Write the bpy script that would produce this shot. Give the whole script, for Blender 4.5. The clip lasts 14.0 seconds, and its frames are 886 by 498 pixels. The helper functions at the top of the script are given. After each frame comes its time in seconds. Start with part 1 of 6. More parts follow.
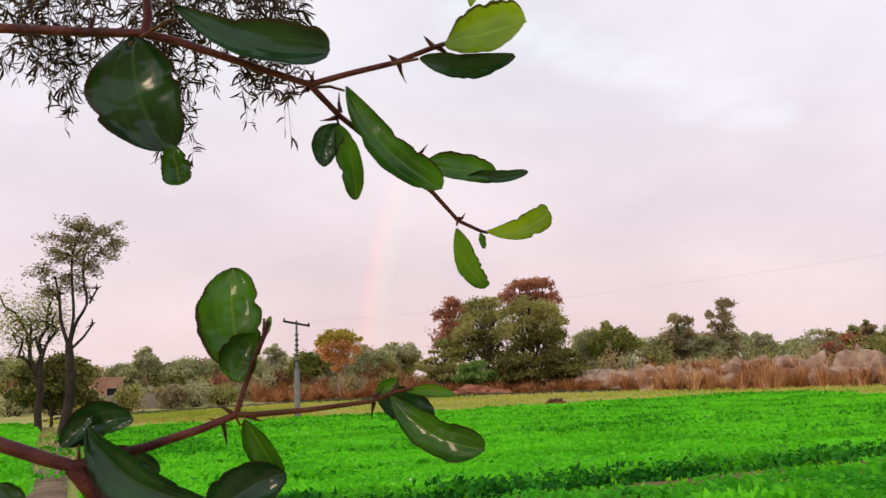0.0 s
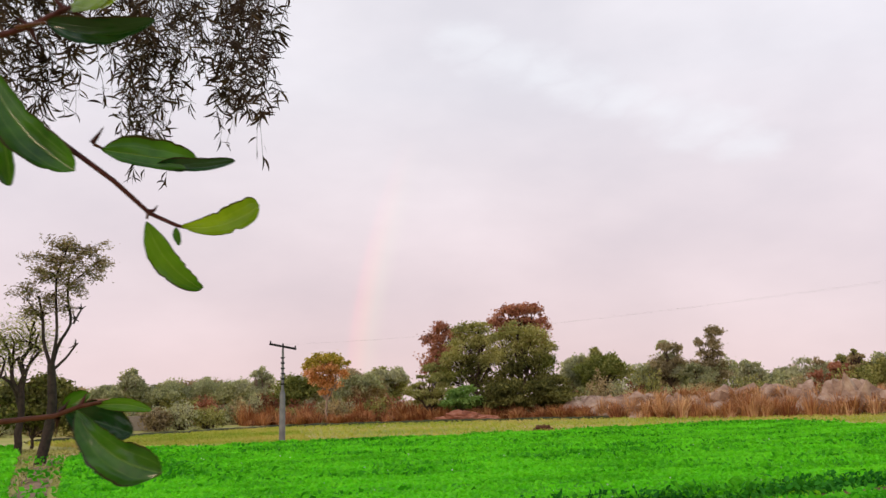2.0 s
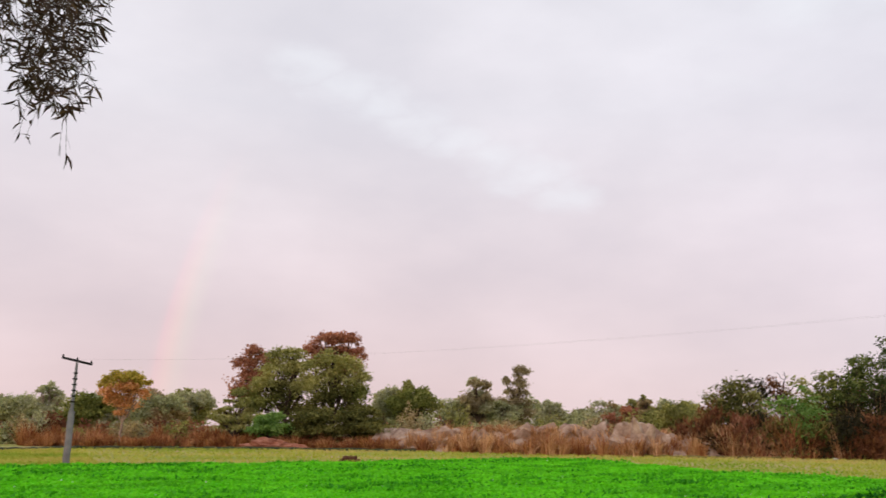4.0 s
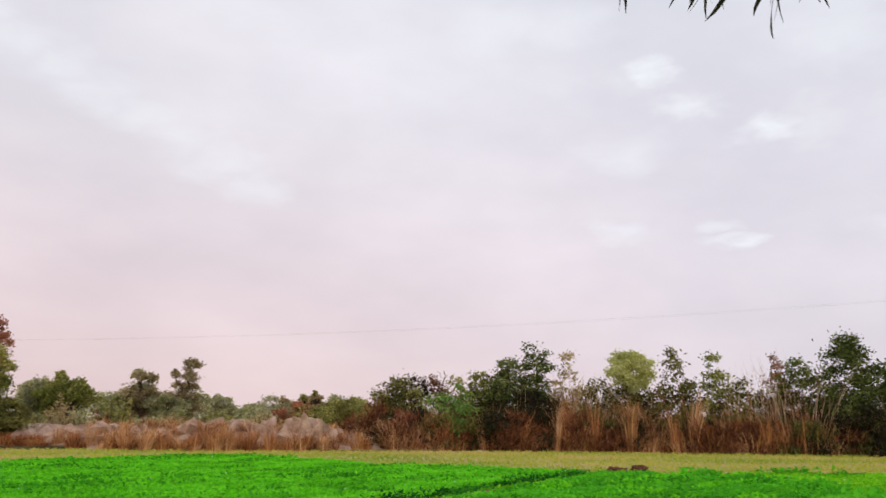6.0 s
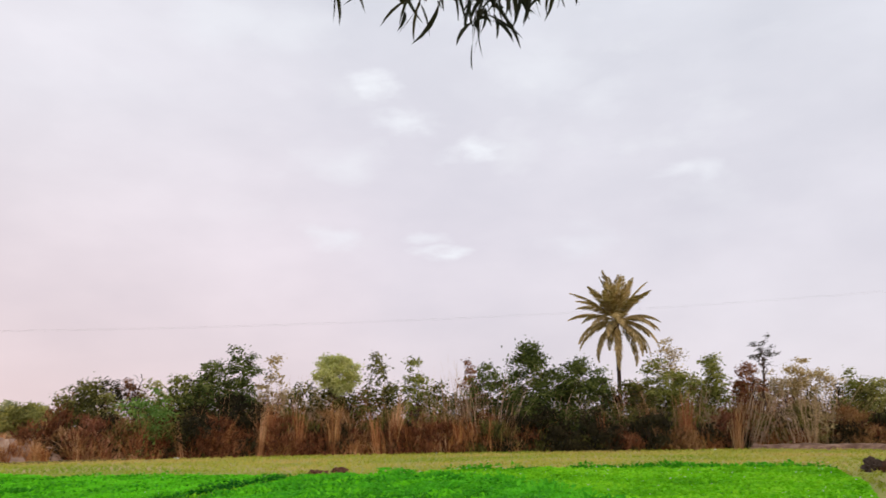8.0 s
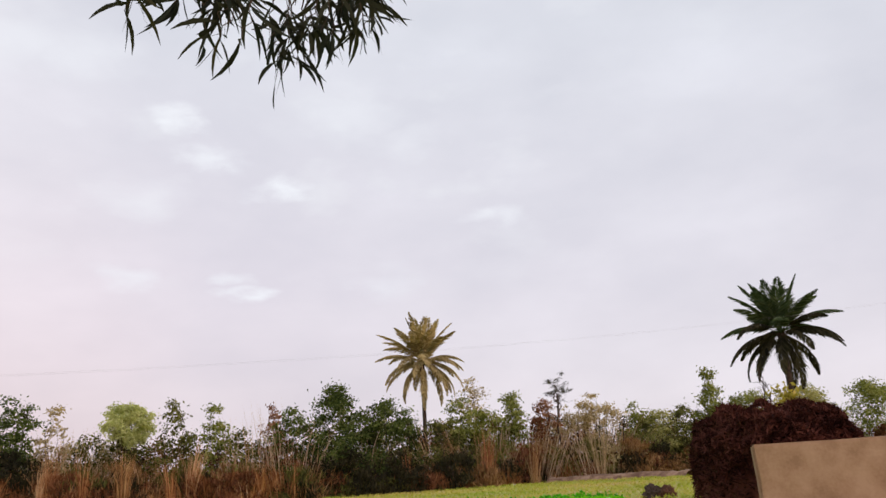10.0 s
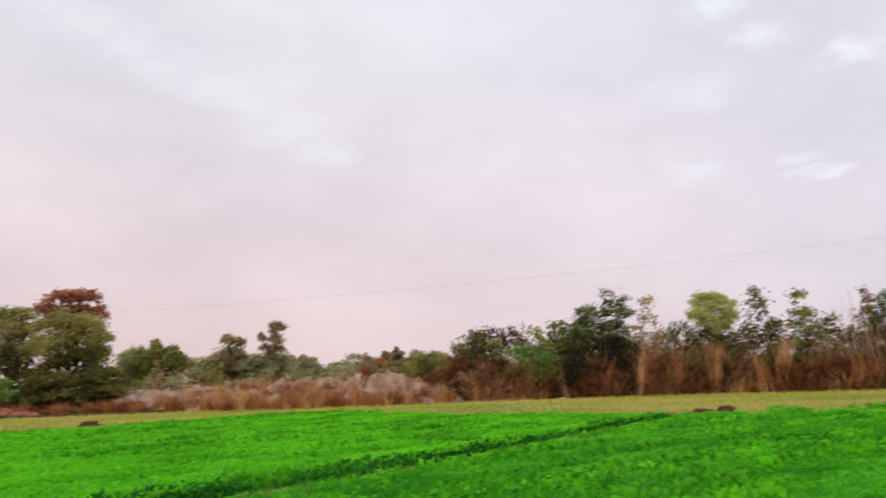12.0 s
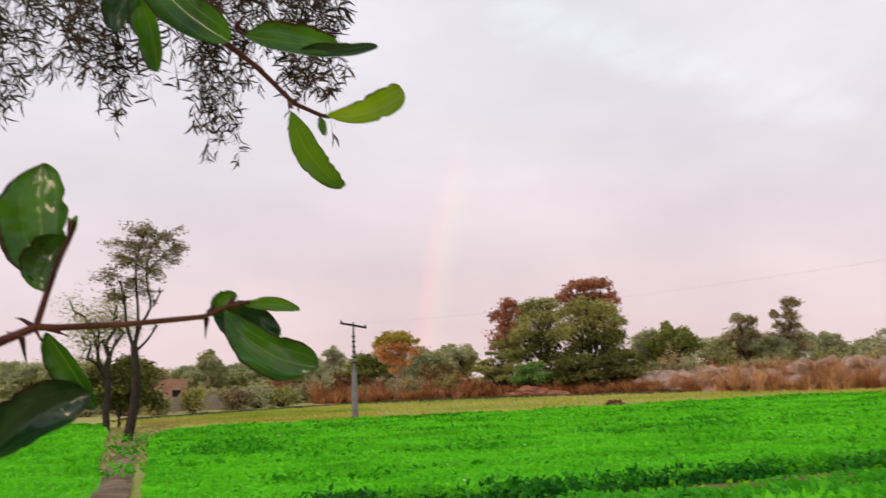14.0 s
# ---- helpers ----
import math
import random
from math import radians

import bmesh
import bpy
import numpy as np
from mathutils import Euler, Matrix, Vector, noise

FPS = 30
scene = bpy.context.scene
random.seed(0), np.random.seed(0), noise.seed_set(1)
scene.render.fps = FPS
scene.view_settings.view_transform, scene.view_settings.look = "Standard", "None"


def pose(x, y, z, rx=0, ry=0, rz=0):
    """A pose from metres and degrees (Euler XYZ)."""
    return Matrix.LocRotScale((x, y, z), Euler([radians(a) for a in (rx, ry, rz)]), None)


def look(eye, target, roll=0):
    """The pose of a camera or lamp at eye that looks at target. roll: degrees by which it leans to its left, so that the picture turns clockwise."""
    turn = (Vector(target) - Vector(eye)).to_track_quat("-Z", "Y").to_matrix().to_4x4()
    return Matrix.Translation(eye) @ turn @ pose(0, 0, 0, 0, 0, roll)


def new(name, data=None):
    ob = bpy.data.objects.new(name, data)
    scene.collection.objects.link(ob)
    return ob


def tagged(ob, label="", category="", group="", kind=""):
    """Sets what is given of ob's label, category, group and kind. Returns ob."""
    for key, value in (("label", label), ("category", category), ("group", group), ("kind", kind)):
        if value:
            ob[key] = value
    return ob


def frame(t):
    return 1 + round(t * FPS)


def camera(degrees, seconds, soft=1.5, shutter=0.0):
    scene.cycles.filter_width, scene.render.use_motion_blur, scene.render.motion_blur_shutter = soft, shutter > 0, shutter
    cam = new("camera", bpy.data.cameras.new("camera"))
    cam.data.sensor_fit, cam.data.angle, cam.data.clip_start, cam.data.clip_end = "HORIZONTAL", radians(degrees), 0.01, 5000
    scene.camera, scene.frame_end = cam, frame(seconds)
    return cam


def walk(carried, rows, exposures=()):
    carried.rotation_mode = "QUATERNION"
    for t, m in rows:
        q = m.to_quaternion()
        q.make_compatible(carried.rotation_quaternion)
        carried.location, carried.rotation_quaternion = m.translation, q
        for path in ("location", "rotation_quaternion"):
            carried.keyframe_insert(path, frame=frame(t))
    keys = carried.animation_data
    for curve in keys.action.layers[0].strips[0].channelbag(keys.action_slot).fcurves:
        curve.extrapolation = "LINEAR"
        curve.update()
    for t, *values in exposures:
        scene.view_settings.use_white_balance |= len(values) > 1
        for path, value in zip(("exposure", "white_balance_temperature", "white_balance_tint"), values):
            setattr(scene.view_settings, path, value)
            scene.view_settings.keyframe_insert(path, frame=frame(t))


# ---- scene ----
# camera and walk: a hand-held pan, first a hand's width to the right past a twig, then round to the right and back
cam = camera(58.09, 14.0, soft=1.45, shutter=0.25)
PATH = [
    (0, -0.0001, -0.0034, 1.6478, 98.98, 2.18, -0.89),
    (0.5, 0.0194, -0.0071, 1.6431, 99.26, 2.10, -1.04),
    (1, 0.0367, -0.0009, 1.6467, 99.66, 2.04, -1.16),
    (1.5, 0.0654, 0.0071, 1.6375, 100.20, 1.89, -1.32),
    (2, 0.1005, 0.0272, 1.6407, 100.71, 1.61, -1.66),
    (2.2, 0.1143, 0.0358, 1.6406, 100.77, 1.57, -1.98),
    (4.3, 0.1500, 0.0300, 1.6400, 103.10, -0.96, -18.47),
    (4.5, 0.1536, 0.0282, 1.6400, 103.13, -1.04, -20.97),
    (5, 0.1627, 0.0236, 1.6400, 103.12, -0.97, -26.91),
    (5.5, 0.1718, 0.0191, 1.6400, 102.94, -0.78, -32.65),
    (6, 0.1809, 0.0145, 1.6400, 102.63, -0.60, -37.76),
    (6.5, 0.1900, 0.0100, 1.6400, 102.44, -0.40, -41.88),
    (7, 0.1968, 0.0032, 1.6423, 102.28, -0.22, -46.92),
    (7.5, 0.2036, -0.0036, 1.6445, 102.30, 0.12, -52.57),
    (8, 0.2105, -0.0105, 1.6468, 102.87, 0.66, -58.24),
    (8.5, 0.2173, -0.0173, 1.6491, 103.95, 1.37, -63.61),
    (8.7, 0.2200, -0.0200, 1.6500, 104.38, 1.85, -65.72),
    (9.75, 0.2200, -0.0300, 1.6500, 105.40, 3.40, -72.30),
    (10.8, 0.2000, -0.0200, 1.6400, 104.38, 3.27, -61.88),
    (11, 0.1867, -0.0187, 1.6375, 103.73, 2.86, -57.50),
    (11.5, 0.1533, -0.0153, 1.6312, 101.54, 2.03, -44.81),
    (12, 0.1200, -0.0120, 1.6250, 99.33, 1.83, -32.04),
    (12.5, 0.0978, -0.0103, 1.6219, 98.15, 1.83, -20.32),
    (13, 0.0771, 0.0025, 1.6224, 97.84, 1.94, -11.07),
    (13.5, 0.0806, 0.0356, 1.6006, 97.97, 2.27, -4.36),
    (14, 0.0702, 0.0472, 1.6155, 99.27, 2.26, 3.23),
]

walk(cam, [(t, pose(x, y, z, rx, ry, rz)) for t, x, y, z, rx, ry, rz in PATH], [(0.0, 0.13), (1.0, 0.11), (2.2, 0.05), (4.3, 0.0), (12.8, 0.0), (13.4, 0.05), (14.0, 0.06)])

# light: a thinly clouded evening sky and a low, weak, warm sun behind the camera
SUN_AZ, SUN_EL = 216.0, 20.0


def way(az, el):
    a, e = radians(az), radians(el)
    return Vector((math.sin(a) * math.cos(e), math.cos(a) * math.cos(e), math.sin(e)))


def build_world():
    world = bpy.data.worlds.new("sky")
    scene.world = world
    world.use_nodes = True
    nt = world.node_tree
    nt.nodes.clear()
    N, L = nt.nodes.new, nt.links.new

    def vmath(op, a, b=None, val=None):
        n = N("ShaderNodeVectorMath")
        n.operation = op
        L(a, n.inputs[0])
        if b is not None:
            L(b, n.inputs[1])
        if val is not None:
            n.inputs[1].default_value = val
        return n

    def ramp(fac, stops):
        n = N("ShaderNodeValToRGB")
        els = n.color_ramp.elements
        while len(els) < len(stops):
            els.new(0.5)
        for e, (p, c) in zip(els, stops):
            e.position, e.color = p, (*c, 1)
        L(fac, n.inputs[0])
        return n.outputs[0]

    def mix(fac, a, b, mode="MIX"):
        n = N("ShaderNodeMix")
        n.data_type, n.blend_type = "RGBA", mode
        if isinstance(fac, float):
            n.inputs[0].default_value = fac
        else:
            L(fac, n.inputs[0])
        for s, v in ((6, a), (7, b)):
            if isinstance(v, tuple):
                n.inputs[s].default_value = (*v, 1)
            else:
                L(v, n.inputs[s])
        return n.outputs[2]

    tc = N("ShaderNodeTexCoord")
    d = vmath("NORMALIZE", tc.outputs["Generated"]).outputs[0]
    sep = N("ShaderNodeSeparateXYZ")
    L(d, sep.inputs[0])
    sky = N("ShaderNodeTexSky")
    sky.sky_type, sky.sun_disc = "NISHITA", False
    sky.sun_elevation, sky.sun_rotation = radians(SUN_EL), radians(SUN_AZ)
    clear = mix(1.0, sky.outputs[0], (0.11, 0.11, 0.11), "MULTIPLY")
    # cloud veil: pinkish and warm low in the view ahead, cool grey-blue overhead and to the side
    warm_way = vmath("DOT_PRODUCT", d, val=way(2, 6)).outputs["Value"]
    warm = ramp(warm_way, [(0.60, (0, 0, 0)), (0.99, (1, 1, 1))])
    high = ramp(sep.outputs[2], [(0.0, (0.83, 0.705, 0.75)), (0.22, (0.855, 0.78, 0.845)), (0.5, (0.79, 0.795, 0.86)), (1.0, (0.72, 0.75, 0.84))])
    veil = mix(warm, high, mix(ramp(sep.outputs[2], [(0.05, (0, 0, 0)), (0.38, (1, 1, 1))]), (0.815, 0.63, 0.645), (0.86, 0.825, 0.87)))
    cool = ramp(vmath("DOT_PRODUCT", d, val=way(95, 24)).outputs["Value"], [(0.70, (0, 0, 0)), (1.0, (0.5, 0.5, 0.5))])
    veil = mix(cool, veil, (0.745, 0.77, 0.835))
    # drifting brighter and greyer patches, stretched flat
    flat = vmath("MULTIPLY", d, val=(1.0, 1.0, 2.1)).outputs[0]
    noi = N("ShaderNodeTexNoise")
    noi.inputs["Scale"].default_value, noi.inputs["Detail"].default_value, noi.inputs["Roughness"].default_value = 3.1, 5.0, 0.52
    L(flat, noi.inputs["Vector"])
    veil = mix(1.0, veil, ramp(noi.outputs[0], [(0.33, (0.905, 0.91, 0.93)), (0.5, (0.98, 0.98, 0.99)), (0.70, (1.075, 1.075, 1.08))]), "MULTIPLY")
    fine = N("ShaderNodeTexNoise")
    fine.inputs["Scale"].default_value, fine.inputs["Detail"].default_value, fine.inputs["Roughness"].default_value = 9.0, 4.0, 0.5
    L(flat, fine.inputs["Vector"])
    side = ramp(vmath("DOT_PRODUCT", d, val=way(66, 22)).outputs["Value"], [(0.80, (0, 0, 0)), (0.97, (1, 1, 1))])
    puffs = ramp(fine.outputs[0], [(0.56, (0, 0, 0)), (0.74, (0.3, 0.3, 0.3))])
    gap = mix(1.0, mix(1.0, side, puffs, "MULTIPLY"), ramp(sep.outputs[2], [(0.20, (0, 0, 0)), (0.32, (1, 1, 1))]), "MULTIPLY")
    veil = mix(gap, veil, (0.95, 0.97, 1.0))
    # thin bright breaks in the cloud: bearing, elevation, half size in degrees, strength; the first eight make one slanting streak
    breaks = [(4.0 + 2.85 * i, 25.3 - 1.25 * i, 2.6, 0.42) for i in range(8)]
    breaks += [(42.3, 28.2, 4.0, 0.45), (46.4, 27.9, 3.4, 0.45), (53.2, 24.5, 1.5, 0.8), (54.4, 24.2, 1.2, 0.7), (55.9, 22.0, 1.7, 0.75), (60.6, 19.7, 1.8, 1.0), (61.5, 19.5, 1.3, 0.9), (58.3, 12.6, 1.2, 0.75), (57.6, 13.9, 1.2, 0.45), (75.4, 17.2, 1.5, 0.55),
               (77.4, 17.1, 1.8, 0.5), (49.9, 13.8, 1.7, 0.45), (65.4, 25.3, 4.0, 0.45), (70.2, 23.0, 2.4, 0.3), (51.0, 19.0, 3.0, 0.25), (68.0, 13.0, 2.2, 0.3)]
    curl = N("ShaderNodeTexNoise")
    curl.inputs["Scale"].default_value, curl.inputs["Detail"].default_value = 14.0, 4.0
    L(flat, curl.inputs["Vector"])
    shift = vmath("MULTIPLY", vmath("SUBTRACT", curl.outputs["Color"], val=(0.5, 0.5, 0.5)).outputs[0], val=(0.11, 0.11, 0.11)).outputs[0]
    ragged = vmath("ADD", flat, shift).outputs[0]
    glow = None
    for az, el, half, strong in breaks:
        w = way(az, el)
        near = N("ShaderNodeMapRange")
        near.interpolation_type = "SMOOTHSTEP"
        L(vmath("DISTANCE", ragged, val=(w.x, w.y, w.z * 2.1)).outputs["Value"], near.inputs[0])
        near.inputs[1].default_value, near.inputs[2].default_value = 0.0, radians(half) * 1.5
        near.inputs[3].default_value, near.inputs[4].default_value = strong, 0.0
        if glow is None:
            glow = near.outputs[0]
        else:
            both = N("ShaderNodeMath")
            both.operation = "MAXIMUM"
            L(glow, both.inputs[0])
            L(near.outputs[0], both.inputs[1])
            glow = both.outputs[0]
    veil = mix(glow, veil, (0.96, 0.98, 1.03))
    # faint foot of a rainbow, about 43 degrees from a centre set to fit the camera's view
    bow_dot = vmath("DOT_PRODUCT", d, val=way(38.6, -2.0)).outputs["Value"]
    bow = ramp(bow_dot, [(0.7175, (0, 0, 0)), (0.7230, (0.10, -0.01, -0.01)), (0.7300, (0.11, 0.04, -0.015)), (0.7380, (0.035, 0.05, 0.01)), (0.7490, (0.0, 0.0, 0.0))])
    fade = ramp(sep.outputs[2], [(0.0, (0.5, 0.5, 0.5)), (0.12, (1, 1, 1)), (0.23, (0.45, 0.45, 0.45)), (0.34, (0, 0, 0))])
    left = ramp(vmath("DOT_PRODUCT", d, val=way(-60, 0)).outputs["Value"], [(0.45, (0, 0, 0)), (0.5, (1, 1, 1))])
    bow = mix(1.0, mix(1.0, bow, fade, "MULTIPLY"), left, "MULTIPLY")
    veil = mix(1.0, veil, bow, "ADD")
    total = mix(0.94, clear, veil)
    bg = N("ShaderNodeBackground")
    bg.inputs[1].default_value = 1.0
    L(total, bg.inputs[0])
    out = N("ShaderNodeOutputWorld")
    L(bg.outputs[0], out.inputs[0])


build_world()
sun = new("sun", bpy.data.lights.new("sun", "SUN"))
sun.data.energy, sun.data.angle, sun.data.color = 1.0, radians(14), (1.0, 0.72, 0.50)
sun.matrix_world = look(way(SUN_AZ, SUN_EL) * 50, (0, 0, 0))


# materials
def material(name, colours, rough=0.6, scale=3.0, island=0.0, through_light=0.0, bump=0.0, fine=40.0, metal=0.0, tint=0.25, spec=0.4, stretch=(1, 1, 1)):
    """A rough natural surface: colours (two or three) mixed by noise at two scales and by piece."""
    m = bpy.data.materials.new(name)
    m.use_nodes = True
    nt = m.node_tree
    N, L = nt.nodes.new, nt.links.new
    b = nt.nodes["Principled BSDF"]
    tc = N("ShaderNodeTexCoord")
    mp = N("ShaderNodeMapping")
    mp.inputs["Scale"].default_value = stretch
    L(tc.outputs["Object"], mp.inputs[0])
    n1, n2 = N("ShaderNodeTexNoise"), N("ShaderNodeTexNoise")
    n1.inputs["Scale"].default_value, n1.inputs["Detail"].default_value = scale, 4
    n2.inputs["Scale"].default_value, n2.inputs["Detail"].default_value = fine, 3
    L(mp.outputs[0], n1.inputs[0])
    L(mp.outputs[0], n2.inputs[0])
    s = N("ShaderNodeMath")
    s.operation = "MULTIPLY_ADD"
    L(n2.outputs[0], s.inputs[0])
    s.inputs[1].default_value = tint
    L(n1.outputs[0], s.inputs[2])
    fac = s.outputs[0]
    off = tint / 2
    if island:
        g = N("ShaderNodeNewGeometry")
        s2 = N("ShaderNodeMath")
        s2.operation = "MULTIPLY_ADD"
        L(g.outputs["Random Per Island"], s2.inputs[0])
        s2.inputs[1].default_value = island
        L(fac, s2.inputs[2])
        fac = s2.outputs[0]
        off += island / 2
    r = N("ShaderNodeValToRGB")
    els = r.color_ramp.elements
    while len(els) < len(colours):
        els.new(0.5)
    span = 0.34 + 0.5 * island
    for i, (e, c) in enumerate(zip(els, colours)):
        e.position = min(1, max(0, 0.5 + off - span / 2 + span * i / (len(colours) - 1)))
        e.color = (*c, 1)
    L(fac, r.inputs[0])
    L(r.outputs[0], b.inputs["Base Color"])
    b.inputs["Roughness"].default_value = rough
    b.inputs["Metallic"].default_value = metal
    b.inputs["Specular IOR Level"].default_value = spec
    if bump:
        bp = N("ShaderNodeBump")
        bp.inputs["Strength"].default_value = bump
        bp.inputs["Distance"].default_value = 0.02
        L(fac, bp.inputs["Height"])
        L(bp.outputs[0], b.inputs["Normal"])
    if through_light:
        t = N("ShaderNodeBsdfTranslucent")
        br = N("ShaderNodeMix")
        br.data_type, br.blend_type = "RGBA", "MULTIPLY"
        br.inputs[0].default_value = 1.0
        L(r.outputs[0], br.inputs[6])
        br.inputs[7].default_value = (1.6, 1.5, 0.7, 1)
        L(br.outputs[2], t.inputs[0])
        mx = N("ShaderNodeMixShader")
        mx.inputs[0].default_value = through_light
        L(b.outputs[0], mx.inputs[1])
        L(t.outputs[0], mx.inputs[2])
        L(mx.outputs[0], nt.nodes["Material Output"].inputs[0])
    return m


BARK = material("bark", [(0.035, 0.022, 0.016), (0.09, 0.06, 0.045)], 0.9, 6, bump=0.6)
DARK_BARK = material("dark_bark", [(0.018, 0.011, 0.009), (0.052, 0.034, 0.026)], 0.9, 6, bump=0.6)
PALM_BARK = material("palm_bark", [(0.025, 0.015, 0.012), (0.08, 0.05, 0.035)], 0.9, 5, bump=0.8)
TWIG = material("twig_bark", [(0.030, 0.006, 0.007), (0.070, 0.015, 0.014), (0.12, 0.035, 0.024)], 0.5, 60, bump=0.3, fine=600, spec=0.2)
YOUNG_TWIG = material("young_twig_bark", [(0.06, 0.018, 0.010), (0.13, 0.048, 0.020)], 0.5, 60, bump=0.2, fine=600, spec=0.2)
THORN = material("thorn", [(0.03, 0.007, 0.008), (0.08, 0.02, 0.016)], 0.5, 80, fine=500, spec=0.2)


def foliage(name, dark, mid, light, scale=0.35, island=0.35, glow=0.25):
    return material(name, [dark, mid, light], 0.75, scale, island, glow, fine=2.5, tint=0.3, spec=0.1)


OLIVE = foliage("olive_foliage", (0.165, 0.175, 0.068), (0.325, 0.33, 0.13), (0.51, 0.48, 0.215), glow=0.4)
GREEN = foliage("green_foliage", (0.095, 0.115, 0.030), (0.20, 0.225, 0.062), (0.36, 0.37, 0.12))
DEEP = foliage("deep_green_foliage", (0.050, 0.055, 0.018), (0.125, 0.13, 0.040), (0.26, 0.25, 0.082))
LEAFY = foliage("leafy_green_foliage", (0.030, 0.047, 0.015), (0.078, 0.110, 0.031), (0.18, 0.22, 0.07))
FRESH = foliage("fresh_green_foliage", (0.09, 0.18, 0.045), (0.17, 0.30, 0.075), (0.28, 0.41, 0.12))
DUSKY = foliage("brownish_olive_foliage", (0.15, 0.125, 0.08), (0.29, 0.245, 0.155), (0.45, 0.38, 0.25), glow=0.35)
RUST = foliage("rusty_foliage", (0.21, 0.085, 0.060), (0.38, 0.165, 0.115), (0.54, 0.275, 0.195), glow=0.35)
AMBER = foliage("amber_foliage", (0.38, 0.20, 0.08), (0.66, 0.35, 0.16), (0.80, 0.50, 0.30), glow=0.35)
AMBER_TOP = foliage("yellow_green_foliage", (0.22, 0.20, 0.04), (0.43, 0.37, 0.07), (0.60, 0.46, 0.13), glow=0.35)
PALE_BARK = material("pale_bark", [(0.22, 0.15, 0.11), (0.38, 0.28, 0.21)], 0.9, 6, bump=0.5)
PALE = foliage("pale_green_foliage", (0.32, 0.36, 0.16), (0.48, 0.52, 0.26), (0.62, 0.64, 0.37), glow=0.45)
# far trees' leaves: distance haze is put into these two pale colours
HAZE = foliage("hazed_grey_green_foliage", (0.29, 0.30, 0.22), (0.45, 0.46, 0.33), (0.59, 0.59, 0.43), glow=0.4)
HAZE_GREEN = foliage("hazed_green_foliage", (0.25, 0.275, 0.18), (0.41, 0.43, 0.275), (0.56, 0.57, 0.38), glow=0.4)
TAN = foliage("tan_feathery_foliage", (0.25, 0.19, 0.115), (0.43, 0.34, 0.21), (0.58, 0.48, 0.31), glow=0.35)
SCRUB = foliage("brown_scrub_foliage", (0.070, 0.027, 0.014), (0.170, 0.070, 0.036), (0.31, 0.148, 0.075))
SCRUB_BROWN = foliage("tan_scrub_foliage", (0.14, 0.075, 0.034), (0.29, 0.165, 0.08), (0.45, 0.275, 0.145))
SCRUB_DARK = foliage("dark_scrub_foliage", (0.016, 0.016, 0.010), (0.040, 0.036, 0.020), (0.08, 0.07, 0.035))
REDDISH = foliage("reddish_scrub_foliage", (0.11, 0.042, 0.026), (0.235, 0.098, 0.058), (0.38, 0.19, 0.12))
REED = material("dry_reed", [(0.17, 0.055, 0.022), (0.34, 0.135, 0.055), (0.54, 0.28, 0.125)], 0.8, 0.5, 0.45, 0.15, fine=3)
REED_PALE = material("pale_dry_reed", [(0.30, 0.14, 0.065), (0.50, 0.27, 0.135), (0.68, 0.44, 0.255)], 0.8, 0.5, 0.4, 0.15, fine=3)
PLUME = material("reed_plume", [(0.40, 0.28, 0.22), (0.58, 0.44, 0.36)], 0.9, 2, 0.3, 0.4)
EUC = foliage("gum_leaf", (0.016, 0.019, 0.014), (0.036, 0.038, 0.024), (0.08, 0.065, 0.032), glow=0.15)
DUSTY = foliage("dusty_brown_leaf", (0.12, 0.095, 0.06), (0.24, 0.19, 0.115), (0.38, 0.30, 0.19), glow=0.3)
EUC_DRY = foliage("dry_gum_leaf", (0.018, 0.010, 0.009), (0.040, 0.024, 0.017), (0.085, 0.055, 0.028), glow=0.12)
PALM_LEAF = foliage("palm_frond", (0.18, 0.14, 0.062), (0.38, 0.30, 0.135), (0.60, 0.48, 0.26), glow=0.2)
PALM_STRAW = foliage("old_palm_frond", (0.22, 0.17, 0.085), (0.43, 0.34, 0.175), (0.63, 0.51, 0.30), glow=0.2)
PALM_GREEN = foliage("green_palm_frond", (0.03, 0.05, 0.025), (0.06, 0.09, 0.04), (0.12, 0.15, 0.07), glow=0.15)
CROP = material("crop_leaf", [(0.084, 0.400, 0.015), (0.145, 0.595, 0.021), (0.20, 0.69, 0.030)], 0.75, 0.55, 0.22, 0.36, fine=2.2, tint=0.35, spec=0.1, stretch=(0.6, 1.5, 1))
CROP_DARK = material("dark_crop_leaf", [(0.044, 0.290, 0.017), (0.088, 0.455, 0.024), (0.145, 0.585, 0.032)], 0.75, 0.5, 0.22, 0.36, fine=1.8, tint=0.4, spec=0.1, stretch=(0.6, 1.5, 1))
CROP_LIME = material("lime_crop_leaf", [(0.11, 0.40, 0.010), (0.20, 0.58, 0.016), (0.30, 0.68, 0.03)], 0.75, 0.2, 0.25, 0.3, fine=1.2, tint=0.4, spec=0.1)
CROP_STREAK = material("taller_crop_leaf", [(0.032, 0.225, 0.010), (0.065, 0.36, 0.014), (0.11, 0.48, 0.02)], 0.7, 0.25, 0.45, 0.3, fine=1.6, tint=0.35, spec=0.12)
CROP_SHADE = material("shaded_crop_leaf", [(0.008, 0.085, 0.010), (0.018, 0.16, 0.014), (0.045, 0.27, 0.02)], 0.7, 0.25, 0.45, 0.25, fine=1.6, tint=0.35, spec=0.12)
FLOWER = material("white_flower", [(0.7, 0.7, 0.62), (0.8, 0.8, 0.76)], 0.7, 5)
STUBBLE = material("short_dry_grass", [(0.22, 0.34, 0.03), (0.42, 0.44, 0.07), (0.57, 0.44, 0.16)], 0.9, 0.10, 0.12, 0.2, fine=0.8)
